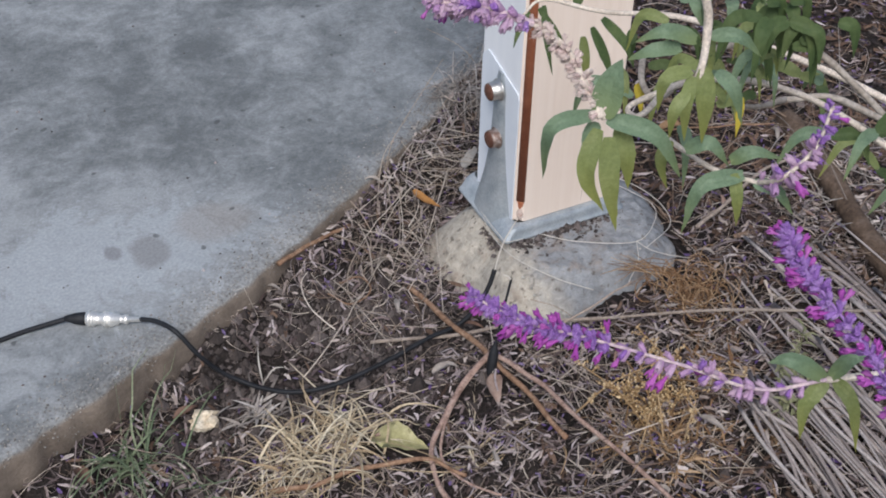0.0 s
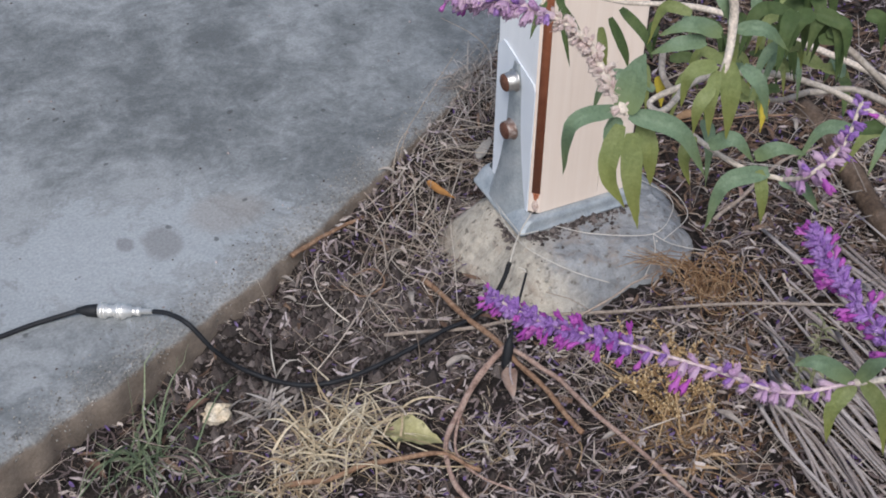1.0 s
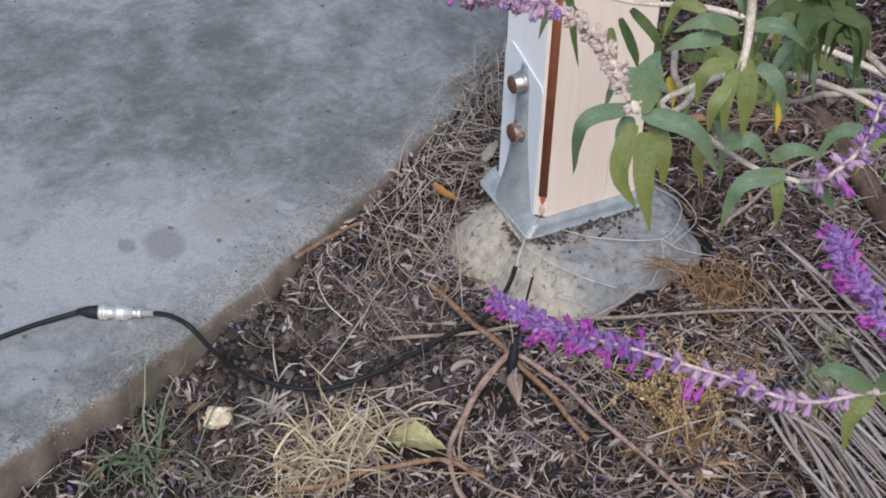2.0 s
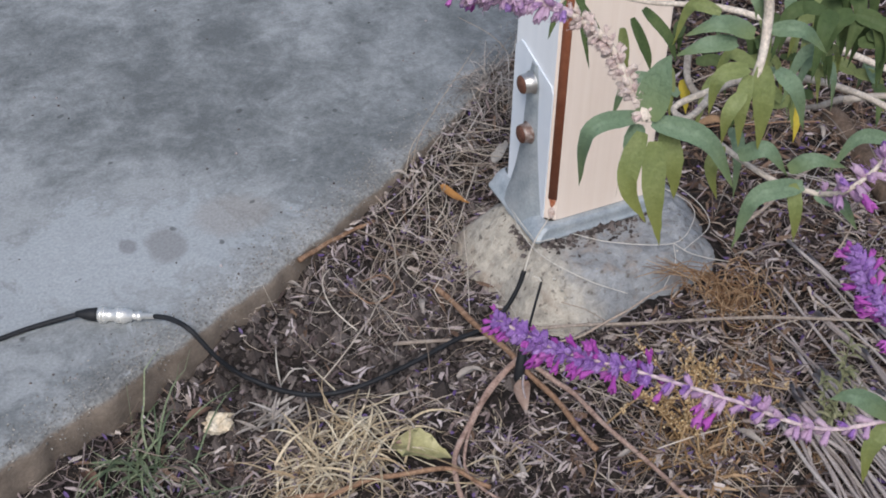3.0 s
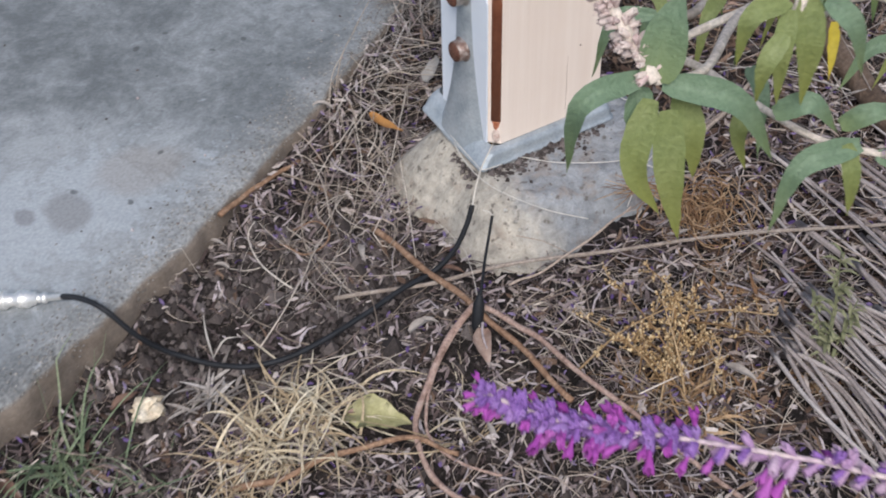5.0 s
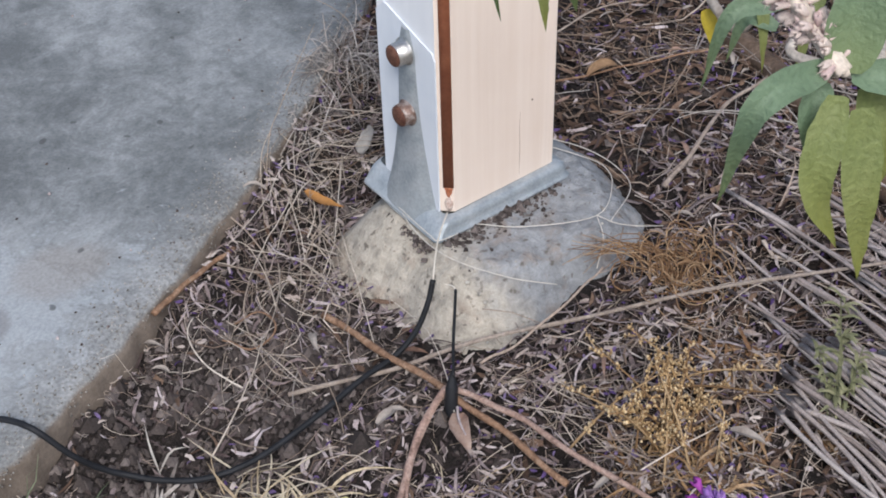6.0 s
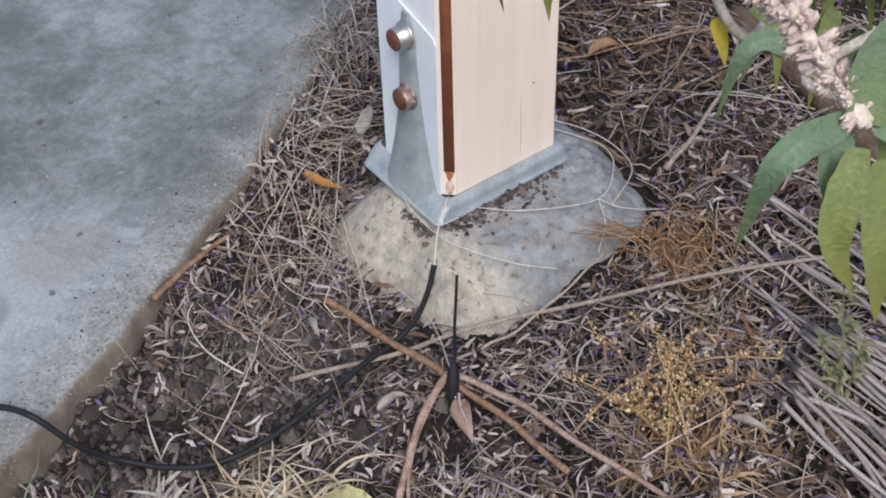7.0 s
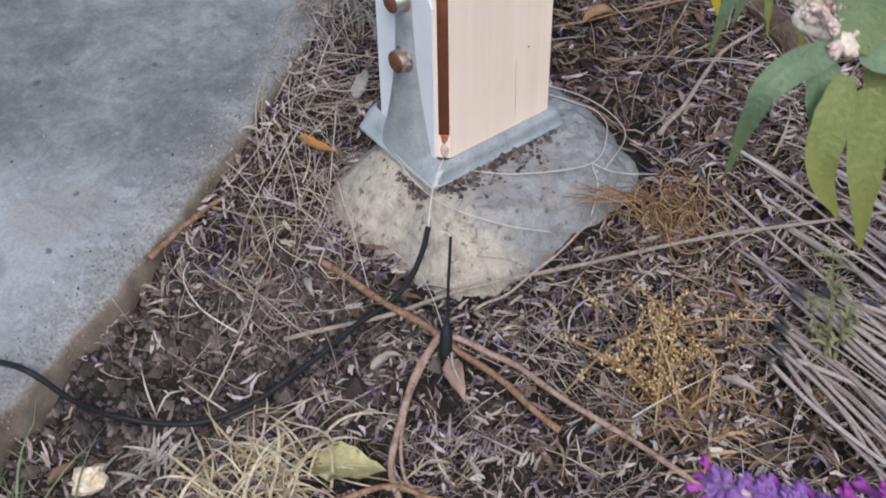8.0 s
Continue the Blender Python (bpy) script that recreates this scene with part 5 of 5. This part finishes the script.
def build_fallen():
    fallen_leaf("fallen_leaf", "broad yellow-green fallen leaf on the soil", (-0.249, -0.203), -0.75, 0.066, 0.041, M_FALLEN, 0.012, 0.16, 0.42)
    fallen_leaf("fallen_leaf", "stiff orange fallen leaf beside the footing", (-0.051, 0.160), -1.22, 0.052, 0.013, M_ORANGE, 0.022, 0.0, 0.25)
    fallen_leaf("fallen_leaf", "bleached curled leaf at the back of the post", (0.050, 0.226), 0.9, 0.050, 0.024, M_PAPER, 0.018, 0.12, 0.45, "leaf", (-0.5, 0.2, 0.8))
    fallen_leaf("fallen_leaf", "faded pink-brown leaf under the twig fork", (-0.124, -0.192), -2.0, 0.052, 0.019, M_PINKLEAF, 0.006, 0.1, 0.6)
    fallen_leaf("fallen_leaf", "small pale curled leaf", (-0.160, 0.006), -1.9, 0.030, 0.008, M_WHITELEAF, 0.012, 0.2, 0.7)
    fallen_leaf("fallen_leaf", "small pale curled leaf", (-0.160, -0.128), 0.2, 0.028, 0.010, M_WHITELEAF, 0.010, 0.2, 0.7)
    fallen_leaf("fallen_leaf", "small pale curled leaf", (0.045, -0.375), -1.2, 0.036, 0.010, M_WHITELEAF, 0.018, 0.2, 0.7)
    fallen_leaf("fallen_leaf", "tan curled leaf behind the post", (0.300, 0.105), -0.3, 0.042, 0.018, M_TANLEAF, 0.018, 0.3, 0.7)
    fallen_leaf("fallen_leaf", "dark red-brown leaf beside the grass tuft", (-0.585, -0.108), -1.2, 0.034, 0.014, M_DARKBROWN, 0.008, 0.2, 0.6)
    fallen_leaf("fallen_leaf", "red-brown leaf scrap near the kerb", (-0.452, -0.052), 0.2, 0.034, 0.012, M_DARKBROWN, 0.008, 0.2, 0.6)
    for i in range(46):
        x, y = scatter(20, (-0.35, 0.55), (-0.45, 0.35), wide=0)
        fallen_leaf("fallen_leaf", "small dry brown fallen leaf", (float(x[0]), float(y[0])), rng.uniform(0, 6.28), rng.uniform(0.014, 0.030), rng.uniform(0.003, 0.007), (M_PINKLEAF, M_WHITELEAF, M_DARKBROWN, M_WHITELEAF)[i % 4], rng.uniform(0.006, 0.018), rng.uniform(0, 0.3), rng.uniform(0.3, 0.9))
    # pale splintered chunk
    bm = bmesh.new()
    bmesh.ops.create_icosphere(bm, subdivisions=3, radius=1)
    c = Vector((-0.434, -0.067, -0.070))
    for v in bm.verts:
        n = noise.noise(v.co * 1.6 + Vector((4, 2, 1))) * 0.9 + noise.noise(v.co * 4.3) * 0.30
        v.co = c + Vector((v.co.x * 0.018, v.co.y * 0.012, v.co.z * 0.013)) * (1 + n)
    me = bpy.data.meshes.new("wood_chunk")
    bm.to_mesh(me)
    bm.free()
    solo("wood_chunk", me, M_CHUNK, "pale torn chunk of soft wood on the soil", "wood")
    # papery grey scrap over the cable
    z0 = float(ground(-0.372, -0.074))
    s = thing("dry_scrap", (-0.372, -0.074, z0), "grey papery weed scrap with white splinters over the cable", "litter")
    for _ in range(46):
        a = rng.choice([0.6, 3.6]) + rng.normal(0, 0.55)
        p = grass_path(-0.372 + rng.normal(0, .013), -0.074 + rng.normal(0, .012), z0 + 0.008, a, rng.uniform(0.015, 0.05), rng.uniform(0.2, 0.7), rng.uniform(0.3, 0.9), 6)
        part("fibre", Acc().add(*blade(p, 0.004, (rng.normal(0, .5), rng.normal(0, .5), 1), 0.4, 3)), M_BLADE_GREY, s)
    for pts in ([(-0.352, -0.030, -0.080), (-0.350, -0.012, -0.060), (-0.345, 0.004, -0.045)], [(-0.352, -0.028, -0.080), (-0.336, -0.026, -0.062), (-0.322, -0.036, -0.056)]):
        part("splinter", Acc().add(*blade(spline(pts, 6), 0.0022, (-.4, -.6, .7), 0.3, 3, None, 0.0005)), M_PAPER, s, "white splinter")


# ---------------------------------------------------------------- flowering sage
def sage_leaf(parent, b, m, t, width, mat, face=(-0.45, -0.65, 0.75)):
    p = spline([b, np.asarray(m, float) * 0.72 + (np.asarray(b, float) + np.asarray(t, float)) * 0.14, t], 16)
    v, f = blade(p, width * 0.88, face, rng.uniform(0.25, 0.5), 7, lambda s: np.sin(np.pi * np.clip(0.06 + 0.94 * s, 0, 1) ** 0.72) ** 0.85 * (1.02 - 0.35 * s))
    part("leaf", Acc().add(v + rng.normal(0, 0.00012, v.shape), f), mat, parent)


def floret_mesh(name, profile, lean, mat, seed, teeth=0.0):
    """A small velvety bell: lathe with a wavy mouth and an uneven skin."""
    v, f = lathe(profile, (0, 0, 0), (lean, 0, 1), 12)
    ring = np.arange(len(v)) // 12
    wave = np.cos(np.arange(len(v)) * 2 * np.pi / 12 * 3 + seed)
    v[:, 2] += teeth * wave * (ring >= len(profile) - 2)
    v += np.array([np.array(noise.noise_vector(Vector(p) * 420 + Vector((seed * 7, 0, 0)))) * 0.00055 for p in v])
    me = Acc().add(v, f).mesh(name)
    me.materials.append(mat)
    return me


BELL = [(0, 0.0006), (0.0012, 0.0012), (0.003, 0.0016), (0.005, 0.0018), (0.0068, 0.0019), (0.0078, 0.0015), (0.0070, 0.0008)]
TRUMPET = [(0, 0.0006), (0.003, 0.0010), (0.006, 0.0013), (0.0085, 0.0019), (0.0105, 0.0026), (0.0118, 0.0022), (0.0105, 0.0009)]
CALYXES = [floret_mesh("calyx", BELL, 0.1 * k, M_PURPLE, k, 0.0012) for k in range(4)]
FADED = [floret_mesh("calyx", BELL, 0.1 * k, M_FADED, k + 5, 0.0012) for k in range(4)]
WOOLLY = [floret_mesh("calyx", BELL, 0.1 * k, M_BEIGE, k + 5, 0.0012) for k in range(4)]
COROLLAS = [floret_mesh("corolla", TRUMPET, 0.15 * k, M_MAGENTA, k + 9, 0.0022) for k in range(4)]


def spike(parent, pts, whorls, full_from, label, thick=0.0014, big=1.0, bloom=0.45, fade=0.72, old=None, core=None):
    """A flower spike from its base to its tip: pale and thin at the base, dense and purple past full_from."""
    p = spline(pts, 90)
    axis = part("flower_spike", Acc().add(*tube(p, np.linspace(thick, thick * 0.6, 90), 7)), core or M_FUZZ, parent, label)
    wool, pale = Acc(), Acc()
    for w in range(whorls):
        k = 0.06 + 0.94 * (w / (whorls - 1)) ** 0.85
        i = min(88, int(k * 89))
        d = p[i + 1] - p[max(0, i - 1)]
        d /= np.linalg.norm(d)
        u = np.cross(d, (0.3, 0.2, 0.9))
        u /= np.linalg.norm(u)
        v = np.cross(d, u)
        dense = k > full_from
        for j in range(15 if dense and full_from < 0.7 else 5):
            a = rng.uniform(0, 6.28)
            out = np.cos(a) * u + np.sin(a) * v
            way = Vector(out * rng.uniform(0.6, 1.1) + d * rng.uniform(0.3, 1.0) + np.array([0, 0, -0.55 if not dense else -0.3]))
            g = big * rng.uniform(0.7, 1.15) * (1 if dense else 1.3) * (0.7 if k > 0.93 else 1)
            faded = (not dense) and rng.random() < fade
            rot = way.to_track_quat("Z", "Y").to_matrix().to_4x4() @ Matrix.Rotation(rng.uniform(0, 6.28), 4, 'Z')
            at = Vector(p[i] + d * rng.normal(0, 0.0010) + out * thick * 0.5)
            c = part("calyx", ((old or FADED) if faded else CALYXES)[rng.integers(0, 4)], M_PURPLE, axis)
            c.matrix_basis = Matrix.Translation(at) @ rot @ Matrix.Scale(g, 4)
            n = np.array(way.normalized())
            for _ in range(26):
                s0 = np.array(at) + n * rng.uniform(0.0005, 0.0078) * g + rng.normal(0, 0.0009, 3) * g
                s1 = s0 + n * 0.0006 + rng.normal(0, 0.0009, 3)
                e = rng.normal(0, 0.00012, 3)
                (pale if faded else wool).add([s0 - e, s0 + e, s1], [(0, 1, 2)])
            # flowers open on the under side
            low = out[2] < 0.2
            if rng.random() < (bloom if low else bloom * 0.3) * (1 if dense else 0.35):
                m = part("corolla", COROLLAS[rng.integers(0, 4)], M_MAGENTA, axis)
                m.matrix_basis = Matrix.Translation(at + way.normalized() * 0.0045 * g) @ rot @ Matrix.Scale(g, 4)
    for acc, mat in ((wool, M_PURPLE), (pale, M_BEIGE if old else M_FADED)):
        if acc.n:
            tagged(part("wool", acc, mat, axis), kind="stuff")


def stem(parent, pts, r0, r1, mat=None, n=50):
    p = spline(pts, n)
    part("stem", Acc().add(*tube(p, np.linspace(r0, r1, n) * (1 + 0.06 * np.sin(np.linspace(0, 30, n))), 8)), mat or M_FUZZ, parent)


def build_sage():
    root = (0.36, -0.80)
    z0 = float(ground(*root))
    bush = thing("sage_bush", (*root, z0), "arching sage bush with woolly stems and purple flower spikes", "shrub")
    R = (*root, z0 - 0.01)
    # near stem with drooping leaves before the post
    stem(bush, [(-0.340, -0.671, 0.710), (-0.308, -0.659, 0.695), (-0.248, -0.614, 0.673), (-0.105, -0.532, 0.584), (-0.009, -0.549, 0.520), (0.180, -0.680, 0.360), R], 0.0015, 0.0030)
    spike(bush, [(-0.340, -0.671, 0.710), (-0.344, -0.658, 0.723), (-0.349, -0.644, 0.738), (-0.364, -0.635, 0.751)], 22, 1.1, "faded beige-pink lower flower spike", 0.0026, 0.50, 0.0, 1.0, WOOLLY)
    spike(bush, [(-0.364, -0.635, 0.751), (-0.382, -0.629, 0.759), (-0.400, -0.625, 0.765), (-0.414, -0.621, 0.768)], 22, 1.1, "faded lilac flower spike end", 0.0022, 0.74, 0.12, 0.86, None, M_SPIKESTEM)
    for b, m, t, w, mat in (((-0.343, -0.668, 0.711), (-0.374, -0.671, 0.717), (-0.363, -0.655, 0.667), 0.0108, M_LEAF),
                            ((-0.343, -0.673, 0.705), (-0.354, -0.677, 0.681), (-0.338, -0.679, 0.654), 0.0130, M_OLIVE),
                            ((-0.339, -0.678, 0.702), (-0.341, -0.685, 0.676), (-0.332, -0.684, 0.642), 0.0140, M_OLIVE),
                            ((-0.340, -0.671, 0.710), (-0.335, -0.668, 0.730), (-0.330, -0.668, 0.741), 0.0195, M_LEAF),
                            ((-0.338, -0.672, 0.709), (-0.316, -0.689, 0.707), (-0.299, -0.691, 0.671), 0.0130, M_LEAF),
                            ((-0.329, -0.671, 0.701), (-0.327, -0.679, 0.687), (-0.322, -0.676, 0.662), 0.0134, M_OLIVE),
                            ((-0.340, -0.664, 0.703), (-0.345, -0.669, 0.692), (-0.338, -0.666, 0.672), 0.0122, M_LEAF)):
        sage_leaf(bush, b, m, t, w, mat)
    # upper stem
    stem(bush, [(-0.296, -0.683, 0.716), (-0.290, -0.681, 0.736), (-0.287, -0.676, 0.758), (-0.287, -0.670, 0.796), (-0.203, -0.651, 0.811), (-0.02, -0.70, 0.68), (0.22, -0.76, 0.36), R], 0.0020, 0.0030)
    for b, m, t, w, mat in (((-0.290, -0.673, 0.745), (-0.309, -0.672, 0.756), (-0.319, -0.661, 0.744), 0.011, M_LEAF),
                            ((-0.290, -0.683, 0.734), (-0.291, -0.690, 0.718), (-0.286, -0.686, 0.688), 0.013, M_OLIVE),
                            ((-0.283, -0.675, 0.747), (-0.273, -0.686, 0.752), (-0.257, -0.686, 0.734), 0.010, M_LEAF),
                            ((-0.296, -0.681, 0.733), (-0.314, -0.681, 0.735), (-0.310, -0.676, 0.708), 0.010, M_OLIVE),
                            ((-0.285, -0.687, 0.733), (-0.279, -0.697, 0.728), (-0.269, -0.695, 0.700), 0.010, M_LEAF),
                            ((-0.301, -0.687, 0.725), (-0.311, -0.690, 0.719), (-0.307, -0.685, 0.696), 0.009, M_OLIVE),
                            ((-0.282, -0.670, 0.751), (-0.292, -0.674, 0.764), (-0.295, -0.665, 0.768), 0.011, M_LEAF),
                            ((-0.298, -0.672, 0.742), (-0.316, -0.672, 0.745), (-0.323, -0.661, 0.734), 0.010, M_LEAF),
                            ((-0.297, -0.683, 0.731), (-0.303, -0.689, 0.717), (-0.297, -0.685, 0.692), 0.009, M_OLIVE)):
        sage_leaf(bush, b, m, t, w, mat)
    # middle stem and its spike
    stem(bush, [(-0.258, -0.704, 0.666), (-0.270, -0.685, 0.664), (-0.274, -0.658, 0.661), (-0.277, -0.628, 0.660), (-0.277, -0.603, 0.657), (-0.248, -0.614, 0.673)], 0.0013, 0.0019, None, 40)
    for b, m, t, w, mat in (((-0.264, -0.698, 0.669), (-0.291, -0.693, 0.670), (-0.292, -0.689, 0.630), 0.012, M_LEAF),
                            ((-0.269, -0.696, 0.670), (-0.269, -0.703, 0.658), (-0.264, -0.700, 0.635), 0.009, M_OLIVE),
                            ((-0.260, -0.703, 0.666), (-0.252, -0.713, 0.667), (-0.238, -0.714, 0.645), 0.010, M_LEAF),
                            ((-0.289, -0.677, 0.679), (-0.281, -0.687, 0.691), (-0.266, -0.688, 0.668), 0.011, M_LEAF),
                            ((-0.269, -0.691, 0.675), (-0.263, -0.700, 0.687), (-0.243, -0.702, 0.676), 0.010, M_LEAF),
                            ((-0.295, -0.671, 0.683), (-0.304, -0.674, 0.675), (-0.294, -0.673, 0.651), 0.009, M_OLIVE)):
        sage_leaf(bush, b, m, t, w, mat)
    spike(bush, [(-0.258, -0.704, 0.666), (-0.257, -0.720, 0.680), (-0.243, -0.724, 0.698), (-0.235, -0.721, 0.720)], 13, 0.72, "faded pink and lilac flower spike", 0.0015, 0.70, 0.15, 0.9)
    # low spike across the bed
    stem(bush, [(-0.286, -0.812, 0.628), (-0.233, -0.816, 0.614), (-0.124, -0.806, 0.550), (0.031, -0.791, 0.388), (0.200, -0.790, 0.180), R], 0.0016, 0.0045)
    spike(bush, [(-0.286, -0.812, 0.628), (-0.317, -0.800, 0.623), (-0.353, -0.783, 0.639), (-0.394, -0.763, 0.655), (-0.424, -0.749, 0.666), (-0.445, -0.736, 0.679)], 26, 0.54, "purple and magenta flower spike on a pale stem", 0.0011, 0.66, 0.42, 0.75, None, M_SPIKESTEM)
    for b, m, t, w, mat in (((-0.286, -0.811, 0.628), (-0.305, -0.803, 0.644), (-0.310, -0.795, 0.634), 0.011, M_LEAF),
                            ((-0.286, -0.812, 0.627), (-0.298, -0.812, 0.617), (-0.292, -0.811, 0.586), 0.011, M_OLIVE),
                            ((-0.282, -0.813, 0.628), (-0.273, -0.822, 0.616), (-0.264, -0.824, 0.577), 0.010, M_OLIVE),
                            ((-0.284, -0.812, 0.629), (-0.277, -0.816, 0.648), (-0.257, -0.818, 0.635), 0.010, M_LEAF)):
        sage_leaf(bush, b, m, t, w, mat)
    # nearest spike
    spike(bush, [(-0.289, -0.878, 0.649), (-0.295, -0.860, 0.666), (-0.301, -0.840, 0.683), (-0.311, -0.820, 0.700), (-0.317, -0.807, 0.711), (-0.320, -0.795, 0.722)], 19, 0.0, "bright purple flower spike", 0.0010, 0.66, 0.42, 0.72, None, M_PURPLE)
    stem(bush, [(-0.289, -0.878, 0.649), (-0.235, -0.894, 0.582), (-0.080, -0.900, 0.420), (0.150, -0.850, 0.180), R], 0.0016, 0.0045)
    # hanging shoots over the post, farther back
    stem(bush, [(-0.106, -0.170, 0.447), (-0.085, -0.172, 0.460), (-0.040, -0.206, 0.455), (0.03, -0.30, 0.47), (0.16, -0.50, 0.42), (0.30, -0.70, 0.2), R], 0.0012, 0.0045)
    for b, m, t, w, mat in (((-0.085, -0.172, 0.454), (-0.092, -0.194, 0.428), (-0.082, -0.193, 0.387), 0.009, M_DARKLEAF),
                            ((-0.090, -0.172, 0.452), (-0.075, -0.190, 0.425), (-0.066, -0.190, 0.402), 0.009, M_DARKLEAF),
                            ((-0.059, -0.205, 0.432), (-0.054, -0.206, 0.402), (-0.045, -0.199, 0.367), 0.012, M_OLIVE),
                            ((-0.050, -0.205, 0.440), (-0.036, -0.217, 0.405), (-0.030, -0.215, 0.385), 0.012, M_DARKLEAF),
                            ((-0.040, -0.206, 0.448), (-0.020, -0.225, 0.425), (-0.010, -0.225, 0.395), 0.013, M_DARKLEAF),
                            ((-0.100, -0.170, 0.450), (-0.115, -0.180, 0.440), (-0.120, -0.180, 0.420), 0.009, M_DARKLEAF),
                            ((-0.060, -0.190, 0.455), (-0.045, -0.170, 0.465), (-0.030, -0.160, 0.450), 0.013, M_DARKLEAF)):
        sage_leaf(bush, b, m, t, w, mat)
    # whitish bent branch and the older wood behind
    stem(bush, [(-0.164, -0.452, 0.579), (-0.185, -0.485, 0.580), (-0.178, -0.496, 0.572), (-0.140, -0.475, 0.567), (-0.077, -0.439, 0.558), (0.05, -0.42, 0.50), (0.22, -0.60, 0.28), R], 0.0023, 0.0032, M_BRANCH)
    stem(bush, [(-0.048, -0.481, 0.527), (-0.002, -0.504, 0.524), (0.10, -0.55, 0.44), (0.25, -0.68, 0.20), R], 0.0024, 0.0032, M_BRANCH)
    stem(bush, [(-0.160, -0.560, 0.600), (-0.105, -0.520, 0.560), (-0.048, -0.481, 0.527)], 0.0013, 0.0025, M_BRANCH)
    for b, m, t, w, mat in (((-0.183, -0.477, 0.574), (-0.184, -0.484, 0.566), (-0.186, -0.490, 0.556), 0.009, M_YELLOW),
                            ((-0.221, -0.634, 0.668), (-0.224, -0.639, 0.659), (-0.228, -0.644, 0.648), 0.006, M_YELLOW)):
        sage_leaf(bush, b, m, t, w, mat)
    # fill of leaves along the older stems
    for _ in range(48):
        k = rng.random()
        c = np.array([-0.255, -0.62, 0.70]) * (1 - k) + np.array([-0.10, -0.50, 0.60]) * k + rng.normal(0, 1, 3) * (0.028, 0.020, 0.022)
        a = rng.uniform(0, 6.28)
        ln = rng.uniform(0.022, 0.042)
        o = np.array([math.cos(a), math.sin(a), 0.0])
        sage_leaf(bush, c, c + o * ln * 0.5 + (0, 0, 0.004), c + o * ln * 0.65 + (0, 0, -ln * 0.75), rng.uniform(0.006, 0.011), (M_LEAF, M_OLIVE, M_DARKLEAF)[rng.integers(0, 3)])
    for a, b in (((-0.05, -0.545, 0.545), (0.30, -0.75, 0.16)), ((0.0, -0.69, 0.66), (0.32, -0.78, 0.16)), ((-0.08, -0.798, 0.50), (0.30, -0.80, 0.08)), ((0.05, -0.88, 0.30), (0.33, -0.82, 0.05)), ((0.06, -0.36, 0.47), (0.33, -0.74, 0.12))):
        a, b = np.array(a), np.array(b)
        for k in np.linspace(0, 1, 13):
            c = a * (1 - k) + b * k + rng.normal(0, 0.014, 3) + (0, 0, 0.03 * math.sin(3.1 * k))
            t = rng.uniform(0, 6.28)
            for turn in (t, t + 3.14):
                ln = rng.uniform(0.035, 0.065)
                o = np.array([math.cos(turn), math.sin(turn), 0.0])
                sage_leaf(bush, c, c + o * ln * 0.5 + (0, 0, 0.006), c + o * ln * 0.75 + (0, 0, -ln * 0.6), rng.uniform(0.010, 0.015), (M_LEAF, M_OLIVE, M_DARKLEAF)[rng.integers(0, 3)])
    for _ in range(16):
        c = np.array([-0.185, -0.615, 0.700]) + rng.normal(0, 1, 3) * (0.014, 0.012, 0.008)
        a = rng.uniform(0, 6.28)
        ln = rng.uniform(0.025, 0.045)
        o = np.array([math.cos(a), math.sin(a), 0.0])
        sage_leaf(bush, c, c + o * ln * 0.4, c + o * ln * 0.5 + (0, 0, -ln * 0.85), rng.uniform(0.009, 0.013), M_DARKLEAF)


build_twigs()
build_fallen()
build_tufts()
build_long_stems()
build_weeds()
build_sage()
build_litter()
